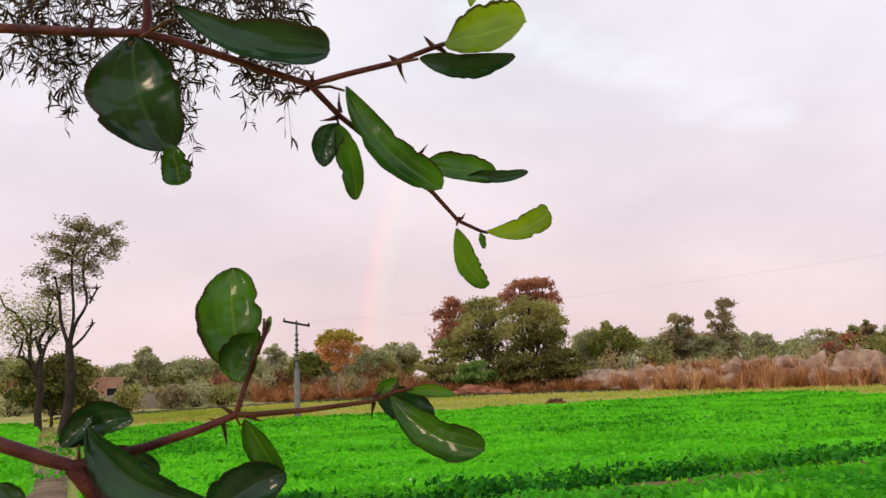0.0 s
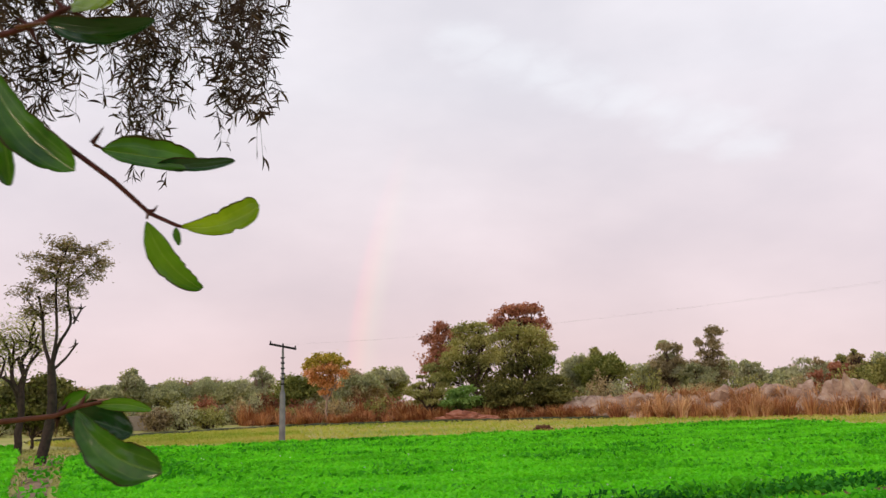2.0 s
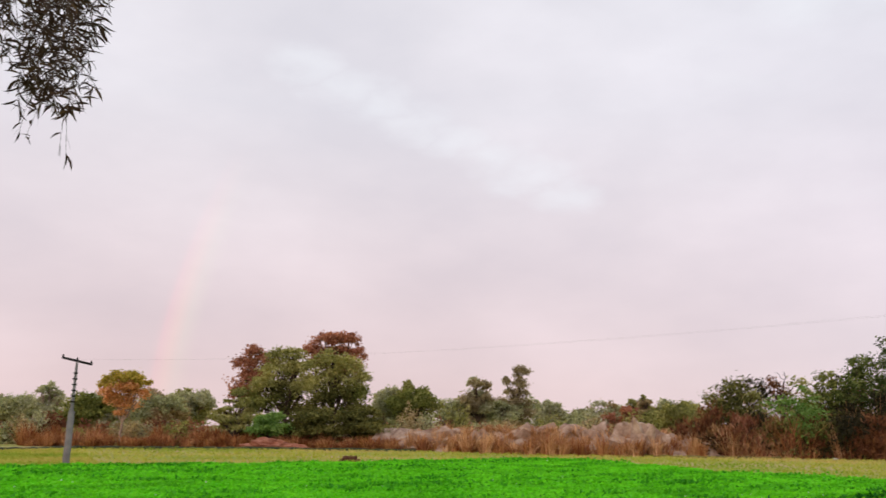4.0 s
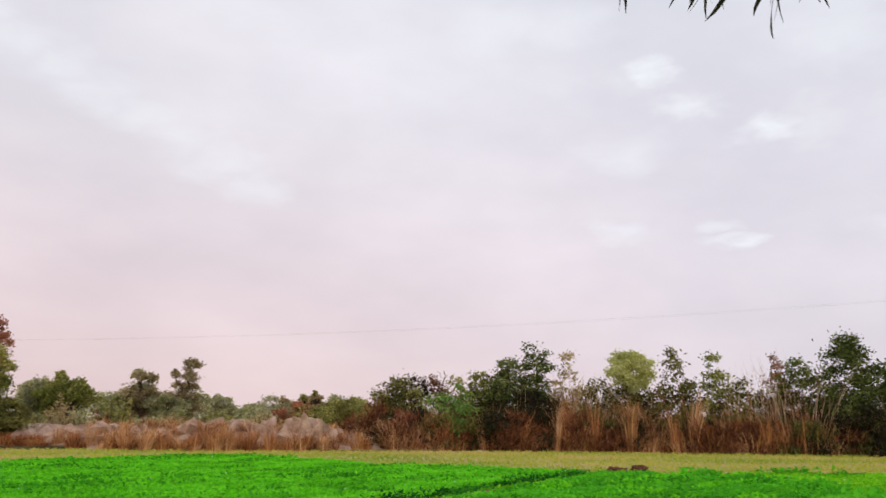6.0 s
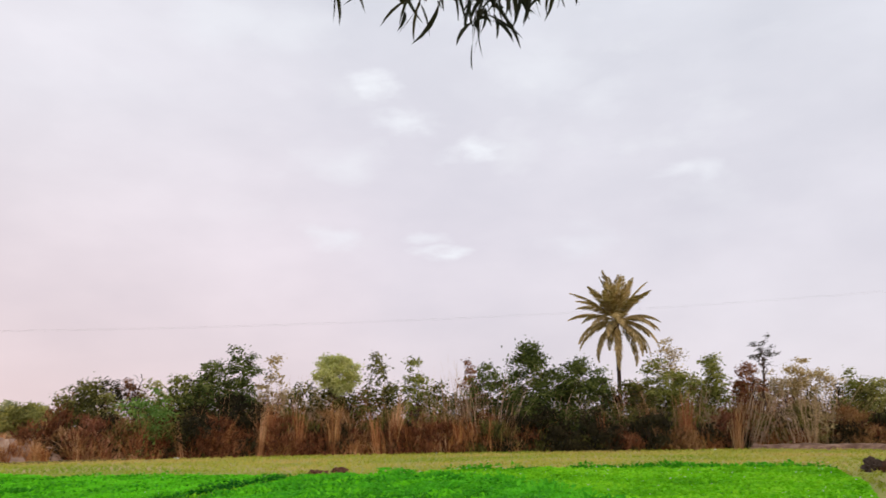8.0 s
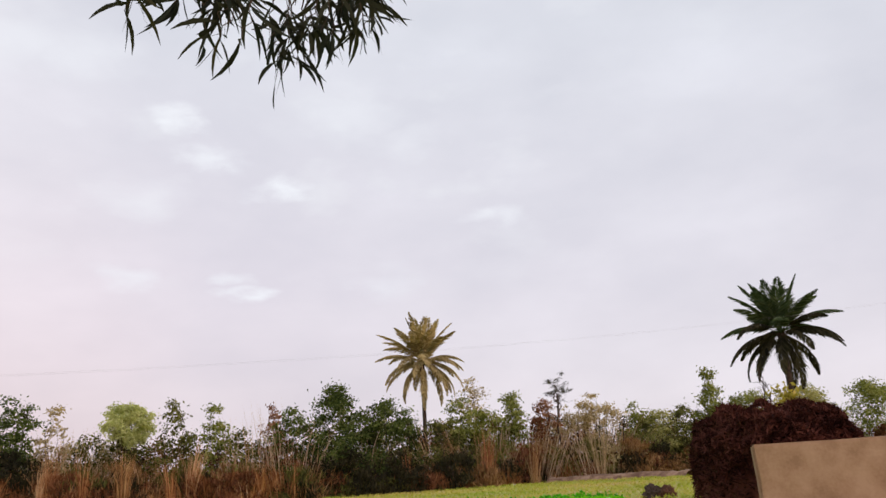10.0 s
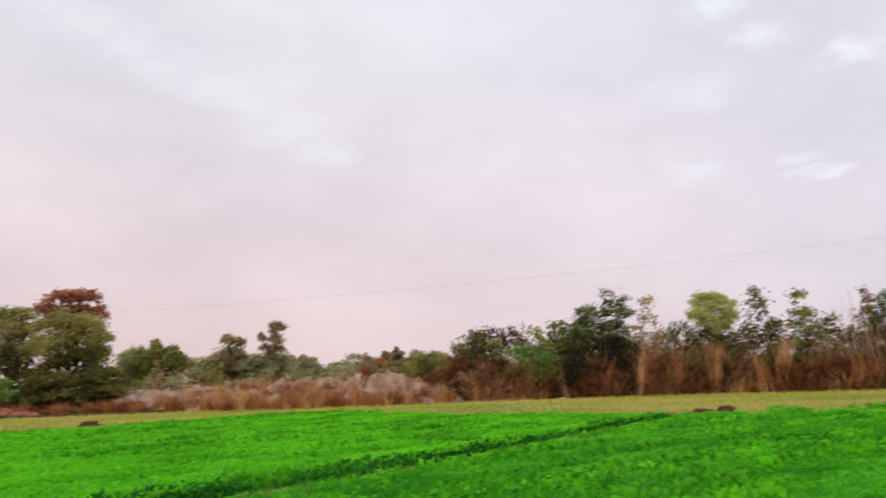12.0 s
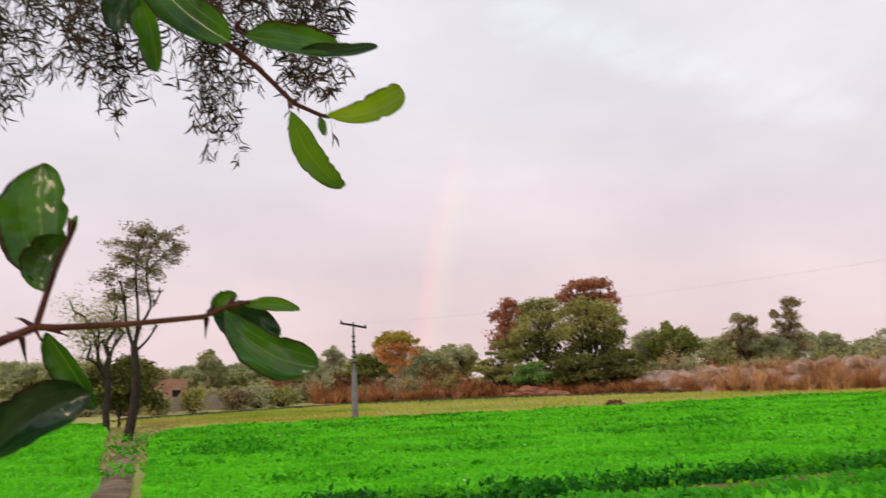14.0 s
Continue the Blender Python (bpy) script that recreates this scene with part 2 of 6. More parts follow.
EARTH = material("dry_earth", [(0.27, 0.33, 0.05), (0.40, 0.38, 0.09), (0.50, 0.37, 0.17)], 0.95, 0.12, bump=0.5, fine=2.5, tint=0.4)
FIELD_SOIL = material("field_soil", [(0.085, 0.40, 0.010), (0.12, 0.48, 0.012), (0.155, 0.53, 0.02)], 0.95, 0.5, bump=0.4, fine=6, tint=0.4)
BROWN_SOIL = material("brown_soil", [(0.080, 0.058, 0.010), (0.145, 0.108, 0.022), (0.21, 0.16, 0.04)], 0.95, 1.2, bump=0.8, fine=12)
MOUND = material("pale_earth", [(0.23, 0.14, 0.095), (0.39, 0.27, 0.20), (0.54, 0.41, 0.32)], 0.95, 1.0, bump=1.0, fine=6)
MOUND_BROWN = material("loose_brown_earth", [(0.14, 0.075, 0.045), (0.27, 0.16, 0.10), (0.40, 0.26, 0.18)], 0.95, 1.6, bump=1.0, fine=9)
RED_EARTH = material("reddish_earth", [(0.18, 0.062, 0.038), (0.30, 0.115, 0.07), (0.41, 0.185, 0.12)], 0.95, 1.4, bump=1.0, fine=8)
PATH_SOIL = material("trodden_soil", [(0.13, 0.075, 0.042), (0.23, 0.145, 0.085), (0.33, 0.22, 0.14)], 0.95, 1.6, bump=0.8, fine=9)
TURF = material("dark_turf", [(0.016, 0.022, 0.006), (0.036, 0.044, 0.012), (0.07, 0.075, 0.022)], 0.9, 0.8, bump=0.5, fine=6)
CLOD = material("dark_clod", [(0.07, 0.03, 0.018), (0.16, 0.07, 0.04)], 0.95, 4, bump=1.0, fine=20)
HEAP = material("brown_brush", [(0.018, 0.005, 0.004), (0.055, 0.015, 0.011), (0.125, 0.042, 0.030)], 0.95, 1.2, 0.4, fine=6, spec=0.1)
PLASTER = material("mud_plaster", [(0.28, 0.165, 0.10), (0.36, 0.22, 0.14), (0.42, 0.27, 0.18)], 0.95, 1.5, bump=0.4, fine=14)
BRICKY = material("brick_house", [(0.30, 0.15, 0.10), (0.42, 0.25, 0.17), (0.50, 0.33, 0.24)], 0.9, 0.8, bump=0.3, fine=8)
GREY_WALL = material("grey_wall", [(0.20, 0.17, 0.14), (0.30, 0.26, 0.22)], 0.9, 0.8, bump=0.3, fine=8)
DARK = material("dark_opening", [(0.012, 0.012, 0.014), (0.02, 0.02, 0.022)], 0.7)
CONCRETE = material("pole_concrete", [(0.16, 0.15, 0.16), (0.27, 0.25, 0.25)], 0.85, 3, bump=0.3)
IRON = material("dark_iron", [(0.015, 0.014, 0.016), (0.04, 0.035, 0.035)], 0.5, 5, metal=0.6)
WIRE = material("wire", [(0.32, 0.29, 0.31), (0.42, 0.38, 0.40)], 0.6)
LITTER = material("white_litter", [(0.6, 0.58, 0.56), (0.75, 0.73, 0.70)], 0.6, 5)


# mesh tools
def raw(name, V, F, mat, smooth=False):
    V, F = np.asarray(V, np.float32).reshape(-1, 3), np.asarray(F, np.int32)
    me = bpy.data.meshes.new(name)
    m, k = F.shape
    me.vertices.add(len(V))
    me.vertices.foreach_set("co", V.ravel())
    me.loops.add(m * k)
    me.loops.foreach_set("vertex_index", F.ravel())
    me.polygons.add(m)
    me.polygons.foreach_set("loop_start", np.arange(0, m * k, k, dtype=np.int32))
    if smooth:
        me.polygons.foreach_set("use_smooth", np.ones(m, bool))
    me.update(calc_edges=True)
    me.materials.append(mat)
    return me


def part(name, me, parent, label=""):
    ob = new(name, me)
    ob.parent = parent
    return tagged(ob, label) if label else ob


def empty(name, loc, label, category, group="", kind=""):
    ob = new(name)
    ob.location = loc
    return tagged(ob, label, category, group, kind)


BEARING, NARROW = 28.2, 0.9582


def P(az, d, z=0.0):
    """A place by bearing and range, warped to fit the camera's view: bearings drawn together about BEARING, ranges
    drawn out by as much, so that lengths across the view stay.
    """
    a = radians(BEARING + (az - BEARING) * NARROW)
    return np.array([math.sin(a) * d / NARROW, math.cos(a) * d / NARROW, z])


def place(p):
    """The same for a place given by x, y and, as may be, more."""
    q = P(math.degrees(math.atan2(p[0], p[1])), math.hypot(p[0], p[1]))
    return (float(q[0]), float(q[1]), *p[2:])


def plan(pts):
    return [place(p) for p in pts]


def unit(v):
    return v / (np.linalg.norm(v, axis=-1, keepdims=True) + 1e-9)


def leaf_geo(rng, C, length, width, D=None, bend=0.12, flat=0.0):
    """Pointed four-cornered leaves at C, slightly cupped."""
    n = len(C)
    if D is None:
        D = unit(rng.normal(size=(n, 3)))
    R = rng.normal(size=(n, 3))
    R[:, 2] += flat
    S = unit(np.cross(D, R))
    Nn = np.cross(D, S)
    length, width = np.broadcast_to(length, n)[:, None], np.broadcast_to(width, n)[:, None]
    a, b = C - D * length / 2, C + D * length / 2
    m = C - D * length * 0.06 + Nn * length * bend
    V = np.stack([a, m + S * width / 2, b, m - S * width / 2], 1).reshape(-1, 3)
    return V, np.arange(4 * n).reshape(n, 4)


def tube_geo(paths, sides=6):
    """Tapered tubes along paths of rows x, y, z, radius."""
    VV, FF, o = [], [], 0
    ang = np.arange(sides) * 2 * math.pi / sides
    for path in paths:
        p = np.asarray(path, float)
        q, r = p[:, :3], p[:, 3]
        t = unit(np.gradient(q, axis=0))
        ref = np.array([0, 0, 1.0]) if abs(t[:, 2].mean()) < 0.8 else np.array([1.0, 0, 0])
        u = unit(np.cross(t, ref))
        w = np.cross(t, u)
        ring = q[:, None] + r[:, None, None] * (np.cos(ang)[None, :, None] * u[:, None] + np.sin(ang)[None, :, None] * w[:, None])
        k = len(q)
        VV.append(ring.reshape(-1, 3))
        for i in range(k - 1):
            a = o + i * sides + np.arange(sides)
            b = o + i * sides + (np.arange(sides) + 1) % sides
            FF.append(np.stack([a, b, b + sides, a + sides], 1))
        o += k * sides
    return np.concatenate(VV), np.concatenate(FF)


def limb(rng, a, b, r0, r1, n=6, sway=0.08):
    a, b = np.asarray(a, float), np.asarray(b, float)
    s = np.linspace(0, 1, n)[:, None]
    p = a + (b - a) * s
    L = np.linalg.norm(b - a)
    k = rng.normal(size=(n, 3)) * sway * L * 0.4
    p += k * np.sin(s * math.pi)
    p[:, 2] += (0.12 * L * np.sin(s * math.pi))[:, 0] * (0.4 if b[2] > a[2] else 0)
    return np.concatenate([p, np.linspace(r0, r1, n)[:, None]], 1)


def blob_points(rng, c, r, n, clumps, tight=0.22):
    """Leaf places in an uneven crown: clumps over an ellipsoid's shell, leaves round each clump."""
    d = unit(rng.normal(size=(clumps, 3)))
    d[:, 2] = np.where(d[:, 2] < -0.35, -d[:, 2] * 0.5, d[:, 2])
    rad = rng.uniform(0.35, 1.0, (clumps, 1)) ** 0.6
    cc = d * rad
    k = rng.integers(0, clumps, n)
    size = rng.uniform(0.6, 1.35, clumps)[k][:, None]
    q = cc[k] + rng.normal(size=(n, 3)) * tight * size * np.array([1.1, 1.1, 0.75])
    return np.asarray(c) + q * np.asarray(r)


def tree(name, at, label, category, blobs, leaf, trunk_r, fork=0.4, n=3000, ls=0.22, clumps=26, bark=BARK, seed=1, group="", tight=0.22, wide=0.62, lean=(0, 0), dense=105, flat=0.45):
    """blobs: rows of x, y, z, rx, ry, rz and a material or None, from the tree's foot."""
    rng = np.random.default_rng(seed)
    ob = empty(name, at, label, category, group)
    top = max(b[2] for b in blobs)
    f = np.array([lean[0], lean[1], fork * top])
    paths = [limb(rng, (0, 0, -0.1), f, trunk_r, trunk_r * 0.7, 7, 0.05)]
    for b in blobs:
        c = np.array(b[:3])
        paths.append(limb(rng, f, c, trunk_r * 0.6, trunk_r * 0.2, 7, 0.12))
        for _ in range(5):
            e = c + unit(rng.normal(size=3)) * np.array(b[3:6]) * 0.8
            paths.append(limb(rng, f + (c - f) * rng.uniform(0.4, 0.95), e, trunk_r * 0.22, trunk_r * 0.06, 5, 0.15))
    part("trunk", raw("trunk", *tube_geo(paths), bark, True), ob)
    vol = np.array([b[3] * b[4] + b[3] * b[5] for b in blobs])
    groups = {}
    for b, v in zip(blobs, vol / vol.sum()):
        m = (b[6] if len(b) > 6 and b[6] else leaf)
        pts = blob_points(rng, b[:3], b[3:6], max(60, int(dense * 4 * math.pi * (b[3] * b[4] + b[3] * b[5] + b[4] * b[5]) / 3 * (0.22 / ls) ** 1.5)), clumps, tight)
        groups.setdefault(m.name, [m, []])[1].append(pts)
    for m, pl in groups.values():
        C = np.concatenate(pl)
        s = rng.uniform(0.6, 1.3, len(C)) * ls
        part("crown", raw("crown", *leaf_geo(rng, C, s, s * wide, flat=flat), m), ob)
    return ob


def ball_blobs(rng, h, w, low=0.3, k=6, mats=None):
    """A rounded, uneven crown of k overlapping masses for a tree h high and w wide."""
    out = []
    for i in range(k):
        a = i * 2.4 + rng.uniform(0, 1)
        t = (i + 0.5) / k
        rz = h * rng.uniform(0.15, 0.22)
        z = h * low + rz * 0.6 + (h * (1 - low) - rz * 1.75) * t
        s = w * 0.5 * (1 - 0.55 * abs(t - 0.35))
        r = s * rng.uniform(0.62, 0.85)
        out.append((math.cos(a) * s * 0.5, math.sin(a) * s * 0.5, max(rz * 0.7, z), r, r, rz, mats[i % len(mats)] if mats else None))
    return out


def layer_blobs(rng, h, w, low=0.25, k=12, mats=None, flat=0.5):
    """A crown of k flattened, overlapping leaf masses, small at the rim, with gaps between them."""
    out = []
    mid, rz = h * (1 + low) / 2, h * (1 - low) / 2
    for i in range(k):
        t = -0.9 + 1.8 * (i + 0.5) / k
        a = i * 2.399 + rng.uniform(0, 0.8)
        r = w * rng.uniform(0.13, 0.24) * (1.15 - 0.3 * abs(t))
        room = max(0.0, w / 2 * math.sqrt(1 - t * t) - r * 0.7) * rng.uniform(0.65, 1.1)
        z = mid + t * (rz - r * flat) + rng.normal() * 0.05 * h
        out.append((math.cos(a) * room, math.sin(a) * room, z, r, r, r * flat * rng.uniform(0.85, 1.3), mats[i % len(mats)] if mats else None))
    return out


def spray_bush(name, at, label, category, h, w, leaf, low=0.3, clumps=60, per=60, ls=0.19, seed=1, group="", cone=0.0, grassy=False):
    """A broad ragged bush: stems fanning from the foot, carrying separate sprays of leaves, with holes near the top."""
    rng = np.random.default_rng(seed)
    ob = empty(name, at, label, category, group)
    a = rng.uniform(0, 2 * math.pi, clumps)
    t = rng.random(clumps) ** 0.8
    k = np.sqrt(rng.random(clumps)) * (np.sqrt(np.clip(1 - ((t - 0.25) / 0.8) ** 2, 0.02, 1)) * (1 - cone) + cone * (1.05 - t))
    rag = np.array([1 + 0.22 * noise.noise(Vector((math.cos(q) * 1.6, math.sin(q) * 1.6, seed * 0.37))) for q in a])
    c = np.stack([np.cos(a) * k * w / 2, np.sin(a) * k * w / 2, h * (low + (1 - low) * t) * np.where(t > 0.55, rag, 1)], 1)
    c[:, 2] = np.minimum(c[:, 2], h * (1.02 - (0.25 if cone == 0 else 0.05) * k * k))
    stems = [limb(rng, (rng.normal() * 0.15, rng.normal() * 0.15, -0.05), (math.cos(q) * w * 0.26, math.sin(q) * w * 0.26, h * rng.uniform(0.6, 0.85)), 0.05, 0.014, 8, 0.08) for q in rng.uniform(0, 6.28, 7)]
    joints = np.concatenate([s[2:, :3] for s in stems])
    paths = list(stems)
    C, D, S = [], [], []
    for i in range(clumps):
        d = np.linalg.norm(joints - c[i] - np.array([0, 0, -0.5]), axis=1)
        j = joints[d.argmin()]
        paths.append(limb(rng, j, c[i], 0.012, 0.004, 4, 0.12))
        out = unit(c[i] - j + np.array([0, 0, 0.25]))
        size = rng.uniform(0.24, 0.52) * (1.2 - 0.55 * t[i]) * (w / 4) ** 0.4
        m = int(per * rng.uniform(0.6, 1.4) * (size / 0.4) ** 1.6)
        q = rng.normal(size=(m, 3)) * size * np.array([1.0, 1.0, 0.5])
        C.append(c[i] + q + out * np.abs(rng.normal(size=(m, 1))) * size * 0.6)
        D.append(unit(out * 0.4 + rng.normal(size=(m, 3)) * 0.5 + np.array([0, 0, 0.9])) if grassy else unit(out * 0.6 + rng.normal(size=(m, 3))))
        S.append(ls * rng.uniform(0.6, 1.3, m) * (2.1 if grassy else 1.0))
    part("stem", raw("stem", *tube_geo(paths, 4), BARK, True), ob)
    C, D, S = np.concatenate(C), np.concatenate(D), np.concatenate(S)
    C[:, 2] = np.maximum(C[:, 2], 0.05)
    part("foliage", raw("foliage", *leaf_geo(rng, C, S, S * (0.17 if grassy else 0.55), D, flat=0.0 if grassy else 0.8), leaf), ob)
    return ob


def shoot_bush(name, at, label, category, h, w, leaf, n=34, per=110, ls=0.2, bare=0.35, seed=1, group="", spread=0.24):
    """A loose bush of upright shoots, leafy in their upper part, with a ragged top."""
    rng = np.random.default_rng(seed)
    ob = empty(name, at, label, category, group)
    paths, C = [], []
    for i in range(n):
        a, k = rng.uniform(0, 2 * math.pi), math.sqrt(rng.random())
        top = np.array([math.cos(a) * k * w / 2, math.sin(a) * k * w / 2, h * (1 - 0.42 * k * k) * rng.uniform(0.72, 1.04)])
        p = limb(rng, top * np.array([0.25, 0.25, 0]) + np.array([0, 0, -0.05]), top, 0.035, 0.008, 7, 0.06)
        paths.append(p)
        m = int(per * rng.uniform(0.5, 1.4))
        u = bare + (1 - bare) * rng.random(m) ** 0.85
        q = np.stack([np.interp(u, np.linspace(0, 1, 7), p[:, j]) for j in range(3)], 1)
        C.append(q + rng.normal(size=(m, 3)) * (spread * (1.35 - u))[:, None] * np.array([1.2, 1.2, 0.8]))
    part("stem", raw("stem", *tube_geo(paths, 4), BARK, True), ob)
    C = np.concatenate(C)
    s = ls * rng.uniform(0.6, 1.3, len(C))
    part("foliage", raw("foliage", *leaf_geo(rng, C, s, s * 0.55, flat=0.7), leaf), ob)
    return ob


# ground: one sheet to the horizon, with the crop plots, bunds and paths laid on it
def sheet(name, outline, z, mat, label, category, cell=1.2, rough=0.05, seed=3):
    """A flat plot with that outline, cut into cells and slightly uneven."""
    bm = bmesh.new()
    vs = [bm.verts.new((x, y, 0)) for x, y in outline]
    bm.faces.new(vs)
    xs, ys = [p[0] for p in outline], [p[1] for p in outline]
    for axis, lo, hi in ((0, min(xs), max(xs)), (1, min(ys), max(ys))):
        k = max(1, int((hi - lo) / cell))
        for i in range(1, k):
            at = [0, 0, 0]
            at[axis] = lo + (hi - lo) * i / k
            n = [0, 0, 0]
            n[axis] = 1
            bmesh.ops.bisect_plane(bm, geom=bm.verts[:] + bm.edges[:] + bm.faces[:], plane_co=at, plane_no=n)
    for v in bm.verts:
        v.co.z = z + rough * max(0, noise.noise(v.co * 0.35 + Vector((seed, 0, 0)))) 
    me = bpy.data.meshes.new(name)
    bm.to_mesh(me)
    bm.free()
    me.materials.append(mat)
    ob = new(name, me)
    return tagged(ob, label, category, kind="structure")


def ground_sheet():
    rng = np.random.default_rng(5)
    r = np.concatenate([[0.0], np.geomspace(2, 2500, 60)])
    k = 96
    a = np.arange(k) * 2 * math.pi / k
    V = [(0, 0, 0)]
    for q in r[1:]:
        for t in a:
            V.append((q * math.cos(t), q * math.sin(t), 0.04 * (noise.noise(Vector((q * math.cos(t) * 0.2, q * math.sin(t) * 0.2, 0))) - 0.6)))
    F = []
    for i in range(len(r) - 2):
        o = 1 + i * k
        for j in range(k):
            F.append((o + j, o + k + j, o + k + (j + 1) % k, o + (j + 1) % k))
    me = raw("ground", V, F, EARTH, True)
    hub = raw("ground_hub", [V[0]] + V[1:k + 1], [(0, 1 + j, 1 + (j + 1) % k) for j in range(k)], EARTH, True)
    bm = bmesh.new()
    bm.from_mesh(me)
    bm.from_mesh(hub)
    bmesh.ops.remove_doubles(bm, verts=bm.verts[:], dist=1e-4)
    bm.to_mesh(me)
    bm.free()
    bpy.data.meshes.remove(hub)
    tagged(new("ground", me), "dry yellowish earth with short grass, spreading to the horizon", "ground", kind="structure")


ground_sheet()

# plan of the plots, metres
PLOT_MAIN = plan([(-10.95, 23.4), (-4.25, 8.9), (-1.8, 9.5), (0.4, 10.3), (2.7, 11.3), (5.8, 12.4), (8.0, 13.2), (10.4, 14.3), (16.1, 17.0), (21.8, 19.2), (17.8, 27.3), (17.5, 38.3), (15.3, 38.4), (6.4, 34.8), (-4.2, 31.0), (-12.4, 28.6)])
PLOT_NEAR = plan([(-4.2, 7.8), (-2.2, 4.5), (4.0, 2.0), (10.0, 2.6), (15.6, 5.3), (21.6, 10.8), (23.4, 16.8), (22.0, 18.4), (16.2, 16.0), (10.9, 13.2), (8.4, 12.1), (3.2, 10.3), (0.8, 9.3)])
PLOT_LIME = plan([(10.4, 2.0), (14.0, 0.2), (24.0, 0.9), (31.4, 2.2), (32.4, 5.0), (27.7, 13.8), (24.2, 16.4), (22.2, 10.6), (16.0, 4.8)])
PLOT_LEFT = plan([(-8.5, 15.8), (-6.98, 13.1), (-5.28, 9.4), (-30.0, 12.0), (-36.0, 34.0), (-18.0, 34.0), (-13.4, 25.2)])
for nm, pl, mt, lb in (("field_plot_1", PLOT_MAIN, FIELD_SOIL, "level plot of bright green young crop"),
                       ("field_plot_2", PLOT_NEAR, FIELD_SOIL, "nearer plot of darker green young crop"),
                       ("field_plot_3", PLOT_LIME, FIELD_SOIL, "lime green plot flecked with small white flowers"),
                       ("field_plot_4", PLOT_LEFT, FIELD_SOIL, "narrow green plot beyond the dirt path")):
    sheet(nm, pl, 0.02, mt, lb, "field", rough=0.02)


def strip(name, pts, width, height, mat, label, category, seed=1):
    """A low uneven bank of earth along a line."""
    rng = np.random.default_rng(seed)
    p = np.array(pts, float)
    d = np.concatenate([[0], np.cumsum(np.linalg.norm(np.diff(p, axis=0), axis=1))])
    n = max(4, int(d[-1] / 0.5))
    s = np.linspace(0, d[-1], n)
    q = np.stack([np.interp(s, d, p[:, i]) for i in range(2)], 1)
    t = unit(np.gradient(q, axis=0))
    nn = np.stack([-t[:, 1], t[:, 0]], 1)
    prof = np.array([(-1, -0.05), (-0.6, 0.55), (-0.2, 1.0), (0.25, 0.95), (0.65, 0.5), (1, -0.05)])
    V = []
    for i in range(n):
        for u, h in prof:
            o = q[i] + nn[i] * width / 2 * (u + rng.normal() * 0.1)
            V.append((o[0], o[1], 0.01 + height * h * rng.uniform(0.75, 1.25)))
    F = [(i * 6 + j, i * 6 + j + 1, i * 6 + j + 7, i * 6 + j + 6) for i in range(n - 1) for j in range(5)]
    return tagged(new(name, raw(name, V, F, mat, True)), label, category, kind="structure")


strip("bund", plan([(-4.5, 8.3), (-1.4, 9.0), (0.6, 9.8), (2.9, 10.8), (6.0, 12.0), (8.2, 12.7), (10.6, 13.8), (16.1, 16.5), (21.9, 18.8), (23.6, 17.6)]), 0.7, 0.07, BROWN_SOIL, "low bare earth bund between two green plots", "bund", 2)
strip("bund", plan([(18.0, 38.9), (15.3, 39.2), (6.3, 35.5), (-4.3, 32.3), (-14, 32.8)]), 0.5, 0.1, STUBBLE, "low grassy bund along the far edge of the crop", "bund", 3)
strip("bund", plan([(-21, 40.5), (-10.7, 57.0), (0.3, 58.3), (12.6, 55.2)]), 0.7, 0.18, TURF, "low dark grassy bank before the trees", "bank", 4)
strip("bund", plan([(21.5, 51.3), (28.4, 45.5), (34, 44.0)]), 0.7, 0.12, BROWN_SOIL, "low brown bank of dug earth at the field edge", "bank", 5)
strip("dirt_path", plan([(-3.4, 4.5), (-6.4, 12.4), (-8.35, 16.5), (-11.6, 23.2), (-12.6, 26.0)]), 0.6, 0.05, PATH_SOIL, "narrow trodden dirt path towards the trees", "path", 6)


def inside(poly, q):
    p = np.array(poly, float)
    x, y = q[:, 0], q[:, 1]
    hit = np.zeros(len(q), bool)
    for (x0, y0), (x1, y1) in zip(p, np.roll(p, -1, 0)):
        c = (y0 > y) != (y1 > y)
        hit ^= c & (x < (x1 - x0) * (y - y0) / (y1 - y0 + 1e-12) + x0)
    return hit


